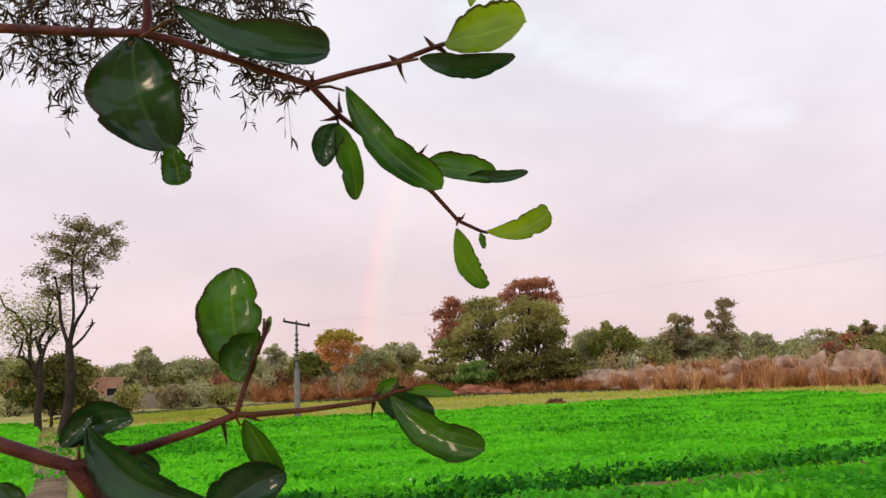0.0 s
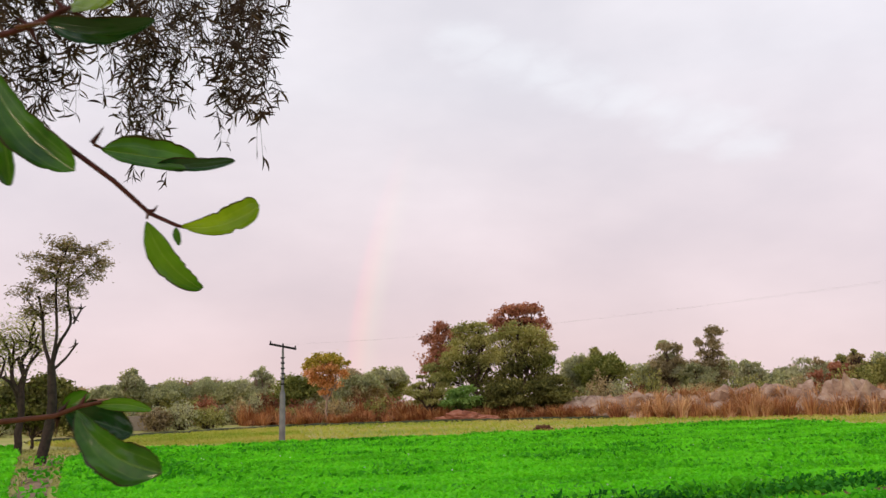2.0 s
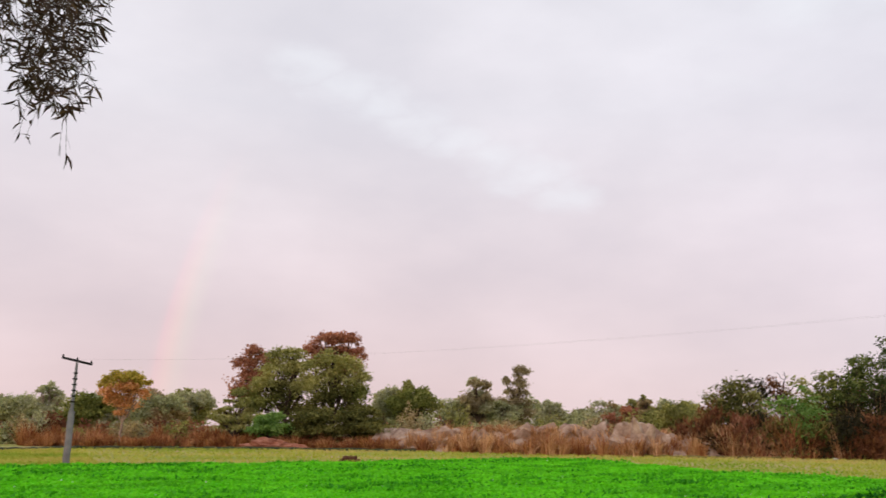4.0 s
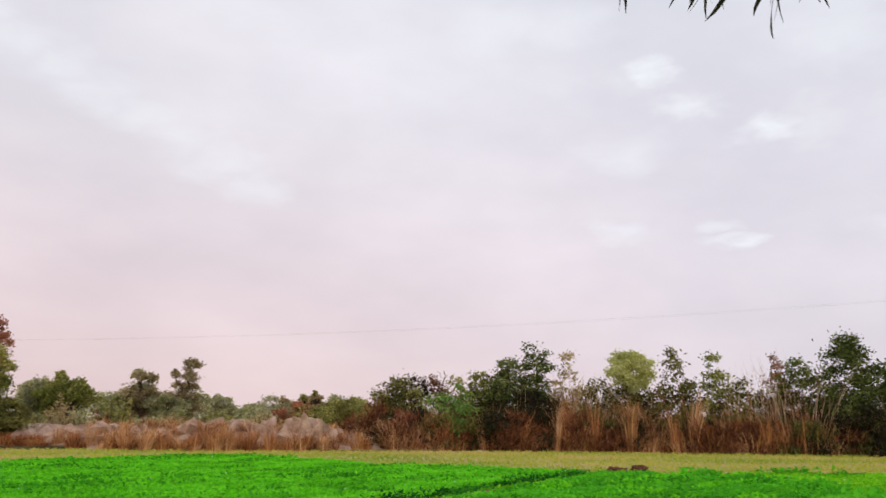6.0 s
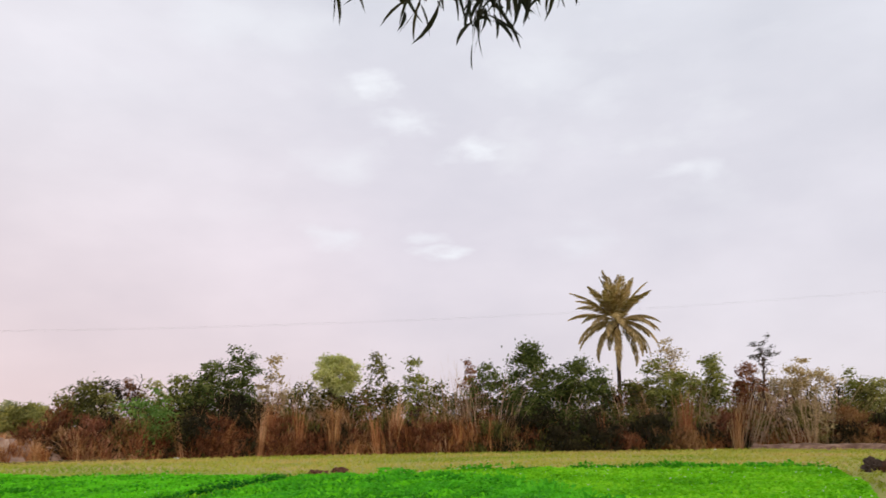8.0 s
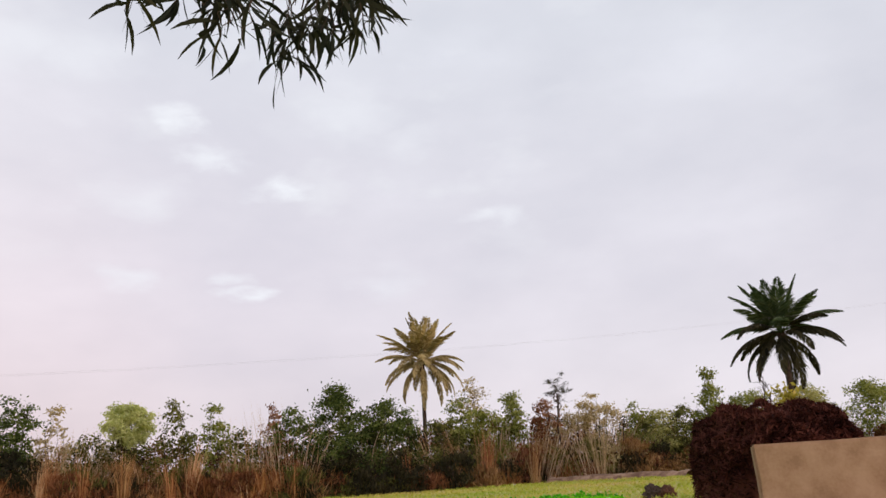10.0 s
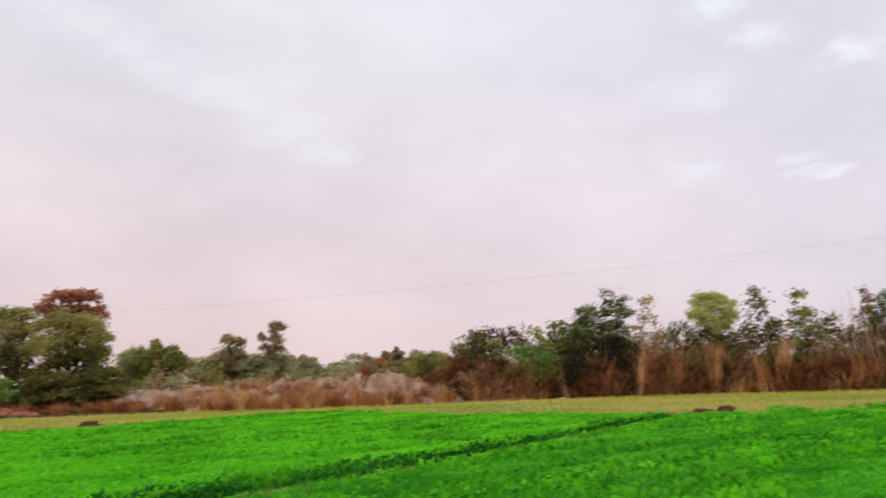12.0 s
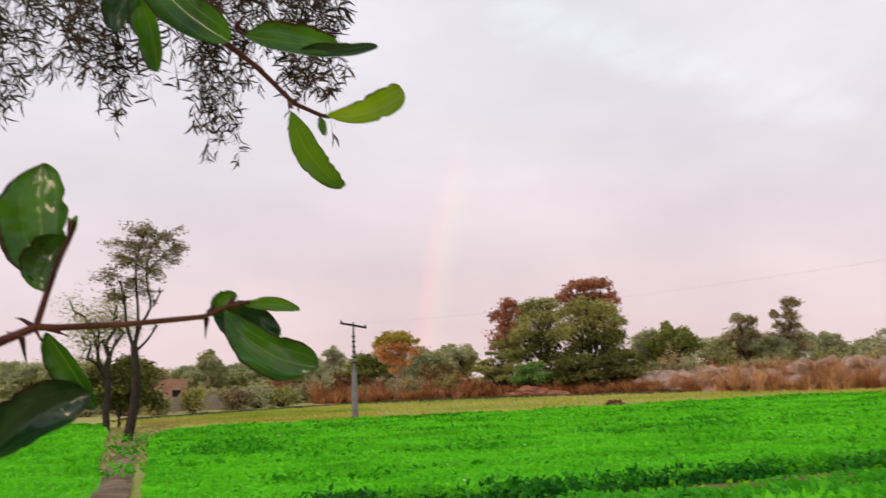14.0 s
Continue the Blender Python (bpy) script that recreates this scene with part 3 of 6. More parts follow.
def crop(name, poly, mat, label, per=120, height=0.20, size=0.13, seed=1, keep=1.0):
    """Leaves of a dense young crop; sparser and larger leaved far off."""
    rng = np.random.default_rng(seed)
    p = np.array(poly, float)
    lo, hi = p.min(0), p.max(0)
    n = int(per * np.prod(hi - lo))
    q = rng.uniform(lo, hi, (n, 2))
    q = q[inside(poly, q)]
    r = np.hypot(q[:, 0], q[:, 1])
    az = np.degrees(np.arctan2(q[:, 0], q[:, 1]))
    q = q[(rng.random(len(q)) < np.clip(17 / r, 0.25, 1)) & (r > 7.5) & (az > -40) & (az < 112)]
    n = len(q)
    v = np.array([0.45 * noise.noise(Vector((a * 0.4, b * 0.9, seed))) + 0.42 * noise.noise(Vector((a * 1.5, b * 2.2, seed))) for a, b in q])
    g = np.array([noise.noise(Vector(((a * 0.94 + b * 0.34) * 0.22, (b * 0.94 - a * 0.34) * 1.1, seed + 7))) for a, b in q])
    h = height * (0.72 + 0.85 * v + rng.uniform(0, 0.45, n)) - height * 0.5 * np.clip((g - 0.25) * 3, 0, 1)
    r = np.hypot(q[:, 0], q[:, 1])
    s = size * rng.uniform(0.6, 1.3, n) * np.clip(r / 20, 0.75, 1.7)
    D = unit(np.stack([rng.normal(size=n), rng.normal(size=n), rng.uniform(-0.2, 0.9, n)], 1))
    C = np.stack([q[:, 0], q[:, 1], np.maximum(h, 0.085)], 1)
    V, F = leaf_geo(rng, C, s, s * 0.62, D, flat=1.6)
    tagged(new(name, raw(name, V, F, mat)), label, "crop", kind="stuff")


crop("crop_leaves", PLOT_MAIN, CROP, "bright green leafy young crop covering the main plot", 430, 0.18, 0.115, 11)
crop("crop_leaves", PLOT_NEAR, CROP_DARK, "deeper green leafy young crop in the nearer plot", 420, 0.18, 0.12, 12)
crop("crop_leaves", PLOT_LIME, CROP_LIME, "lime green leafy crop in the plot beside the brush heap", 300, 0.18, 0.13, 13)
crop("crop_leaves", PLOT_LEFT, CROP, "green crop leaves beyond the dirt path", 150, 0.2, 0.15, 14)


def row_plants(name, pts, mat, label, height, width, n, size, seed):
    """Taller tufts along a line."""
    rng = np.random.default_rng(seed)
    p = np.array(pts, float)
    d = np.concatenate([[0], np.cumsum(np.linalg.norm(np.diff(p, axis=0), axis=1))])
    tuft = np.sort(rng.uniform(0, d[-1], max(10, n // 60)))
    k = (rng.random(n) ** 1.5 * len(tuft)).astype(int)
    rng.shuffle(tuft)
    s = tuft[k] + rng.normal(size=n) * 0.25
    q = np.stack([np.interp(s, d, p[:, i]) for i in range(2)], 1) + rng.normal(size=(n, 2)) * width / 2
    hh = rng.uniform(0.5, 1.2, len(tuft))[k] * height
    C = np.stack([q[:, 0], q[:, 1], hh * rng.uniform(0.15, 1.0, n)], 1)
    D = unit(np.stack([rng.normal(size=n), rng.normal(size=n), rng.uniform(0.2, 1.5, n)], 1))
    ss = size * rng.uniform(0.6, 1.3, n)
    tagged(new(name, raw(name, *leaf_geo(rng, C, ss, ss * 0.6, D), mat)), label, "plants", kind="stuff")


# the plot edge's shadow is painted as near-black green leaves
row_plants("crop_border", plan([(-2.2, 9.6), (0.4, 10.4), (2.7, 11.4), (5.8, 12.5), (8.0, 13.3), (10.4, 14.4)]), CROP_SHADE, "taller plants along the bund, dark green for its shadowed edge", 0.26, 0.50, 3900, 0.12, 21)
row_plants("crop_border", plan([(10.4, 14.4), (16.1, 17.1), (21.8, 19.3)]), CROP_SHADE, "sparse taller plants along the bund's far end", 0.24, 0.50, 1900, 0.12, 26)
row_plants("crop_border", plan([(26.6, 14.9), (27.6, 14.2), (31.8, 5.0), (32.2, 2.6)]), CROP_STREAK, "uneven row of taller dark plants along the plot edge", 0.36, 0.6, 3000, 0.17, 22)
row_plants("crop_border", plan([(10.2, 2.8), (15.7, 5.2), (21.7, 10.8), (23.8, 16.4)]), CROP_DARK, "dark plants between the green and the lime plot", 0.35, 0.5, 3000, 0.16, 23)


row_plants("crop_border", plan([(-4.2, 8.1), (0.7, 9.6), (3.0, 10.5), (8.4, 12.4), (10.8, 13.5), (16.2, 16.2), (21.9, 18.5)]), CROP_LIME, "yellow-green weeds and grass on the bund", 0.12, 1.0, 2800, 0.12, 24)


def streaks(poly, count, seed, mat, label):
    """Short rows of taller plants scattered over a plot."""
    rng = np.random.default_rng(seed)
    C = []
    lo, hi = np.array(poly).min(0), np.array(poly).max(0)
    while len(C) < count:
        p = rng.uniform(lo, hi)
        if not inside(poly, p[None])[0]:
            continue
        ln, n = rng.uniform(0.6, 2.8), int(rng.uniform(50, 150))
        u = rng.uniform(-1, 1, n)
        q = p + np.outer(u * ln, (0.96, 0.27)) + rng.normal(size=(n, 2)) * 0.12
        C.append(np.stack([q[:, 0], q[:, 1], rng.uniform(0.12, 0.30, n)], 1))
    C = np.concatenate(C)
    n = len(C)
    D = unit(np.stack([rng.normal(size=n), rng.normal(size=n), rng.uniform(0.2, 1.2, n)], 1))
    ss = rng.uniform(0.09, 0.19, n)
    tagged(new("crop_rows", raw("crop_rows", *leaf_geo(rng, C, ss, ss * 0.6, D), mat)), label, "plants", kind="stuff")


streaks(PLOT_MAIN, 95, 27, CROP_STREAK, "short rows of taller darker plants within the crop")
streaks(PLOT_NEAR, 60, 33, CROP_STREAK, "taller dark plants scattered in the nearer plot")
streaks(PLOT_NEAR, 28, 34, CROP, "lighter tufts scattered in the nearer plot")


def flowers(poly, n, seed, label):
    rng = np.random.default_rng(seed)
    p = np.array(poly, float)
    q = rng.uniform(p.min(0), p.max(0), (n * 3, 2))
    q = q[inside(poly, q)][:n]
    m = len(q)
    C = np.stack([q[:, 0], q[:, 1], rng.uniform(0.2, 0.34, m)], 1)
    D = unit(rng.normal(size=(m, 3)))
    s = rng.uniform(0.02, 0.05, m)
    tagged(new("white_flowers", raw("white_flowers", *leaf_geo(rng, C, s, s, D), FLOWER)), label, "flowers", kind="stuff")


flowers(PLOT_LIME, 150, 28, "scattered small white flowers in the lime plot")
flowers(plan([(-1, 9.6), (9, 13.2), (20, 18.0), (20, 19.6), (8, 14.8), (-2, 11.2)]), 30, 29, "few small white flowers along the bund")
flowers(PLOT_MAIN, 50, 30, "few small white flowers in the main plot")


def grass(name, poly, label, n, seed, mat=STUBBLE, size=0.12):
    rng = np.random.default_rng(seed)
    p = np.array(poly, float)
    q = rng.uniform(p.min(0), p.max(0), (n * 2, 2))
    q = q[inside(poly, q)][:n]
    m = len(q)
    s = size * rng.uniform(0.5, 1.5, m)
    D = unit(np.stack([rng.normal(size=m) * 0.8, rng.normal(size=m) * 0.8, rng.uniform(0.4, 1.2, m)], 1))
    C = np.stack([q[:, 0], q[:, 1], s * 0.35], 1)
    tagged(new(name, raw(name, *leaf_geo(rng, C, s * 1.3, s * 0.3, D), mat)), label, "grass", kind="stuff")


grass("short_grass", plan([(-20, 38), (-14, 33), (-4.4, 32.2), (6.4, 35.6), (18, 39), (18.4, 27.5), (22.5, 19), (28, 14.3), (32.4, 5), (31.5, 2.0), (24, 0.7), (15, 0), (15, -7), (84, -4), (66, 10), (56, 25), (44, 38), (30, 46), (12, 55), (0, 58), (-11, 57)]), "short yellowing grass between the crop and the thicket", 60000, 31, STUBBLE, 0.16)
grass("short_grass", plan([(-9.0, 13.0), (-6.9, 8.6), (-4.2, 8.6), (-12.2, 24.4), (-14, 24)]), "short grass beside the dirt path", 700, 32, GREEN, 0.10)
grass("short_grass", plan([(-8.9, 16.4), (-7.8, 16.6), (-10.8, 23.6), (-12.4, 28.8), (-14.5, 33), (-20, 34), (-18, 34), (-13.4, 25.2)]), "olive-green grass round the thin trees", 4500, 36, OLIVE, 0.12)
grass("short_grass", plan([(-21, 40), (-14, 33), (-5, 32.4), (-8, 46), (-11, 55)]), "short yellow-green grass before the low wall", 14000, 33, STUBBLE, 0.16)


def clod(name, at, size, label, seed, mat=CLOD):
    bm = bmesh.new()
    bmesh.ops.create_icosphere(bm, subdivisions=4, radius=1)
    for v in bm.verts:
        k = 1 + 0.42 * noise.noise(v.co * 1.3 + Vector((seed, 0, 0))) + 0.42 * noise.noise(v.co * 3.7 + Vector((0, seed, 0))) + 0.24 * noise.noise(v.co * 8)
        v.co = Vector((v.co.x * size[0] * k, v.co.y * size[1] * k, max(-0.05, v.co.z * size[2] * k)))
    me = bpy.data.meshes.new(name)
    bm.to_mesh(me)
    bm.free()
    me.materials.append(mat)
    ob = new(name, me)
    ob.location = (at[0], at[1], 0.0)
    return tagged(ob, label, "clod" if mat is CLOD else "mound")


clod("earth_clod", place((5.3, 38.8)), (0.46, 0.34, 0.30), "dark clod of dug earth at the crop edge", 2)
clod("earth_clod", place((25.4, 19.6)), (0.42, 0.34, 0.27), "reddish brown clod of earth on the bund", 5)
clod("earth_clod", place((24.85, 20.4)), (0.52, 0.32, 0.17), "flat dark clod of earth beside a larger one", 8)
for at_, sd_ in ((P(41.0, 56.6), 1), (P(78.6, 62.8), 2), (P(59.2, 60.0), 3)):
    bit = clod("litter", tuple(at_[:2]), (0.20, 0.15, 0.12), "crumpled scrap of whitish litter at the thicket's foot", 60 + sd_, LITTER)
    tagged(bit, "crumpled scrap of whitish litter at the thicket's foot", "litter")
clod("earth_mound", tuple(P(28.6, 56)[:2]), (2.3, 1.8, 2.05), "heap of pale dug earth among dry reeds", 13, MOUND)
clod("earth_mound", tuple(P(21.0, 58)[:2]), (4.4, 1.6, 1.75), "long low heap of pale earth in the reeds", 14, MOUND)
clod("earth_mound", tuple(P(2.4, 59.5)[:2]), (2.3, 0.8, 0.62), "low heap of reddish earth before the olive trees", 21, RED_EARTH)
clod("earth_mound", tuple(P(15.5, 59)[:2]), (3.4, 1.5, 1.6), "low heap of pale earth at the foot of trees", 17, MOUND)
for az_, d_, size_, sd_ in ((17.8, 58.5, (2.4, 1.4, 1.55), 41), (23.6, 57.5, (2.6, 1.4, 1.7), 42), (25.6, 57.0, (2.0, 1.3, 1.8), 43), (30.4, 58.5, (1.5, 1.2, 1.0), 44), (19.4, 57.8, (1.7, 1.2, 1.4), 45)):
    clod("earth_mound", tuple(P(az_, d_)[:2]), size_, "lumpy heap of pale dug earth on the bank", sd_, MOUND)
strip("bank", [P(81.2, 66)[:2], P(84, 65)[:2], P(87.5, 64)[:2], P(91, 62)[:2]], 2.0, 0.42, MOUND_BROWN, "low brown bank of loose earth before the thicket", "bank", 20)


# reeds: upright dry blades
def reeds(name, spots, n, h, mat, label, seed, spread=0.6, lean=0.18, width=0.05):
    """spots: rows of x, y and a height factor; blades fan out from round each spot."""
    rng = np.random.default_rng(seed)
    sp = np.array(spots, float)
    k = rng.integers(0, len(sp), n)
    base = sp[k, :2] + rng.normal(size=(n, 2)) * spread
    hh = h * sp[k, 2] * rng.uniform(0.45, 1.12, n)
    tilt = rng.normal(size=(n, 2)) * lean
    t = np.array([0, 0.55, 1.0])
    V = np.zeros((n, 6, 3))
    side = unit(rng.normal(size=(n, 2)))
    w = width * rng.uniform(0.5, 1.4, n)
    for i, s in enumerate(t):
        c = base + tilt * (hh * s ** 1.8)[:, None]
        ww = (w * (1.0, 0.75, 0.12)[i] / 2)[:, None]
        V[:, i * 2, :2], V[:, i * 2 + 1, :2] = c - side * ww, c + side * ww
        V[:, i * 2, 2] = V[:, i * 2 + 1, 2] = hh * s * (1 - 0.3 * np.hypot(*tilt.T) * s)
    F = np.array([(0, 1, 3, 2), (2, 3, 5, 4)])[None] + np.arange(n)[:, None, None] * 6
    tagged(new(name, raw(name, V.reshape(-1, 3), F.reshape(-1, 4), mat)), label, "reeds", kind="stuff")


def line_spots(pts, n, seed, depth=1.5, lo=0.6, hi=1.1):
    rng = np.random.default_rng(seed)
    p = np.array(pts, float)
    d = np.concatenate([[0], np.cumsum(np.linalg.norm(np.diff(p, axis=0), axis=1))])
    s = rng.uniform(0, d[-1], n)
    q = np.stack([np.interp(s, d, p[:, i]) for i in range(2)], 1)
    out = unit(q) * rng.uniform(0, depth, (n, 1))
    return np.concatenate([q + out, rng.uniform(lo, hi, (n, 1))], 1)


def tufts(name, spots, n, mat, label, seed, spread=0.35, open_=0.35, width=0.05):
    """Fountains of dry blades; spots: rows of x, y, z, height."""
    rng = np.random.default_rng(seed)
    sp = np.array(spots, float)
    wgt = sp[:, 3] ** 1.5
    k = rng.choice(len(sp), n, p=wgt / wgt.sum())
    hh = sp[k, 3] * rng.uniform(0.4, 1.05, n)
    a = rng.uniform(0, 2 * math.pi, n)
    out = np.abs(rng.normal(size=n)) * open_
    d2 = np.stack([np.cos(a), np.sin(a)], 1)
    lean = rng.normal(size=(len(sp), 2))[k] * 0.16
    base = sp[k, :2] + d2 * (rng.uniform(0, spread, n) * sp[k, 3] ** 0.5)[:, None]
    side = np.stack([-d2[:, 1], d2[:, 0]], 1) + rng.normal(size=(n, 2)) * 0.6
    side = unit(side)
    w = width * rng.uniform(0.5, 1.5, n)
    V = np.zeros((n, 6, 3))
    for i, (s, ws) in enumerate(((0, 1.0), (0.6, 0.8), (1.0, 0.1))):
        c = base + d2 * (hh * out * s ** 1.7)[:, None] + lean * (hh * s ** 1.4)[:, None]
        z = sp[k, 2] + hh * (s - 0.35 * out * s ** 2.2)
        V[:, 2 * i, :2], V[:, 2 * i + 1, :2] = c - side * (w * ws / 2)[:, None], c + side * (w * ws / 2)[:, None]
        V[:, 2 * i, 2] = V[:, 2 * i + 1, 2] = z
    F = np.array([(0, 1, 3, 2), (2, 3, 5, 4)])[None] + np.arange(n)[:, None, None] * 6
    tagged(new(name, raw(name, V.reshape(-1, 3), F.reshape(-1, 4), mat)), label, "reeds", kind="stuff")


def tuft_spots(pts, n, seed, d0, d1, h0, h1, bank=0.0):
    q = line_spots(pts, n, seed, 0.0)[:, :2]
    rng = np.random.default_rng(seed + 1000)
    e = rng.uniform(d0, d1, n)
    q = q + unit(q) * e[:, None]
    z = bank * np.clip((e - 1.0) / 3.0, 0, 1)
    return np.concatenate([q, z[:, None], (h0 + (h1 - h0) * rng.random(n) ** 1.6)[:, None]], 1)


EDGE = [P(a, d)[:2] for a, d in ((34.5, 57.5), (37, 58), (42, 59), (50, 60), (58, 61), (66, 62), (74, 64), (81, 67), (86, 74), (92, 80), (102, 84))]
LOW_EDGE = [P(a, d)[:2] for a, d in ((-14, 66), (-6, 65), (2, 62), (8, 60), (12, 57), (18, 54), (24, 53), (29, 54), (33, 56))]
PALE_EDGE = LOW_EDGE[4:]
BANK = [P(a, d)[:2] for a, d in ((10.5, 63), (14, 61), (18, 59.5), (24, 58.5), (29, 59), (33, 61))]
strip("bank", BANK, 9.0, 1.4, MOUND, "low bank of pale dug earth behind the field edge", "bank", 7)
tufts("dry_reeds", tuft_spots(EDGE[:6], 120, 41, -0.8, 2.2, 0.8, 3.4), 3800, REED, "rust-brown dry reeds at the thicket's foot", 42, 0.8, 0.5)
tufts("dry_reeds", tuft_spots(EDGE[:6], 60, 43, -1.4, 0.8, 0.6, 2.6), 2300, REED_PALE, "straw-coloured reed tussocks before the bushes", 44, 0.6, 0.6)
tufts("dry_reeds", tuft_spots(EDGE[5:], 90, 63, -0.8, 2.0, 0.6, 2.4), 2400, REED, "rust-brown dry tussocks under the green bushes", 64, 0.7, 0.6)
tufts("dry_reeds", tuft_spots(EDGE, 60, 51, 0.6, 3.2, 3.0, 5.6), 1300, REED_PALE, "tall wispy reeds rising between the bushes", 52, 0.55, 0.24, 0.035)
tufts("dry_reeds", tuft_spots(EDGE, 120, 53, -1.0, 0.6, 0.35, 1.15), 7000, REED, "low rusty grass along the thicket's edge", 54, 0.5, 0.6)
SHEAVES = ((41.3, 2.6), (44.0, 3.0), (46.6, 4.4), (47.3, 5.0), (48.2, 2.8), (49.2, 4.2), (51.7, 4.4), (54.8, 3.4), (56.0, 4.9), (56.6, 3.2), (57.8, 2.7), (60.9, 3.2), (64.2, 2.6), (71.2, 3.3), (75.2, 4.8), (76.9, 5.2), (80.2, 3.4), (38.2, 3.0), (36.4, 2.4))
tufts("dry_reeds", [(*P(a_, np.interp(a_, [34, 50, 58, 66, 74, 81], [56.6, 59, 60, 61, 63, 66]))[:2], 0, h_) for a_, h_ in SHEAVES[::2]], 620, REED_PALE, "high straw-coloured reed sheaves in the thicket", 60, 0.2, 0.16, 0.045)
tufts("dry_reeds", [(*P(a_, np.interp(a_, [34, 50, 58, 66, 74, 81], [56.6, 59, 60, 61, 63, 66]))[:2], 0, h_) for a_, h_ in SHEAVES[1::2]], 600, REED, "high rust-brown reed sheaves in the thicket", 68, 0.2, 0.16, 0.045)
tufts("reed_plumes", [(*P(a_, d_)[:2], 0, h_) for a_, d_, h_ in ((46.8, 62, 6.6), (48.4, 62, 5.8), (49.6, 62, 5.4), (50.4, 63, 6.2), (58.9, 62, 6.6), (61.2, 63, 7.6), (62.4, 63, 7.8), (63.6, 63, 7.4), (81.0, 67, 6.4), (83.6, 68, 6.8), (85.0, 69, 6.6))], 520, PLUME, "pinkish feathery grass heads between the bushes", 66, 0.6, 0.26, 0.04)
tufts("dry_reeds", tuft_spots(PALE_EDGE, 170, 45, 0.8, 5.5, 0.4, 1.1, 1.2), 11000, REED_PALE, "pale dry grass tussocks on the bank", 46, 0.5, 0.8, 0.06)
tufts("dry_reeds", tuft_spots(LOW_EDGE[:5], 130, 47, -0.5, 2.0, 0.4, 1.25), 13000, REED, "rust-brown dry tussocks along the field edge", 48, 0.5, 0.75, 0.06)
tufts("dry_reeds", tuft_spots(LOW_EDGE[4:], 70, 55, -0.5, 1.8, 0.4, 1.7), 4600, REED, "rusty tussocks before the earth bank", 56, 0.35, 0.45, 0.05)
tufts("dry_reeds", tuft_spots(LOW_EDGE[4:], 60, 69, -0.6, 3.0, 0.4, 1.9), 3400, REED_PALE, "straw-coloured tussocks before the earth bank", 70, 0.3, 0.4, 0.05)
tufts("dry_reeds", tuft_spots(LOW_EDGE[:4], 60, 49, 0.5, 4.0, 0.8, 2.0), 7000, REED, "rusty tall grass under the tall trees", 50, 0.5, 0.5, 0.06)
tufts("dry_reeds", tuft_spots(EDGE[2:], 60, 61, 1.0, 3.5, 4.6, 6.6), 1100, REED_PALE, "thin wispy reed tips above the thicket", 62, 0.7, 0.22, 0.035)
tufts("reed_plumes", tuft_spots(EDGE[5:9], 26, 57, 1.5, 4.0, 4.6, 6.8), 800, PLUME, "pale feathery reed plumes above the thicket", 58, 0.6, 0.35, 0.05)


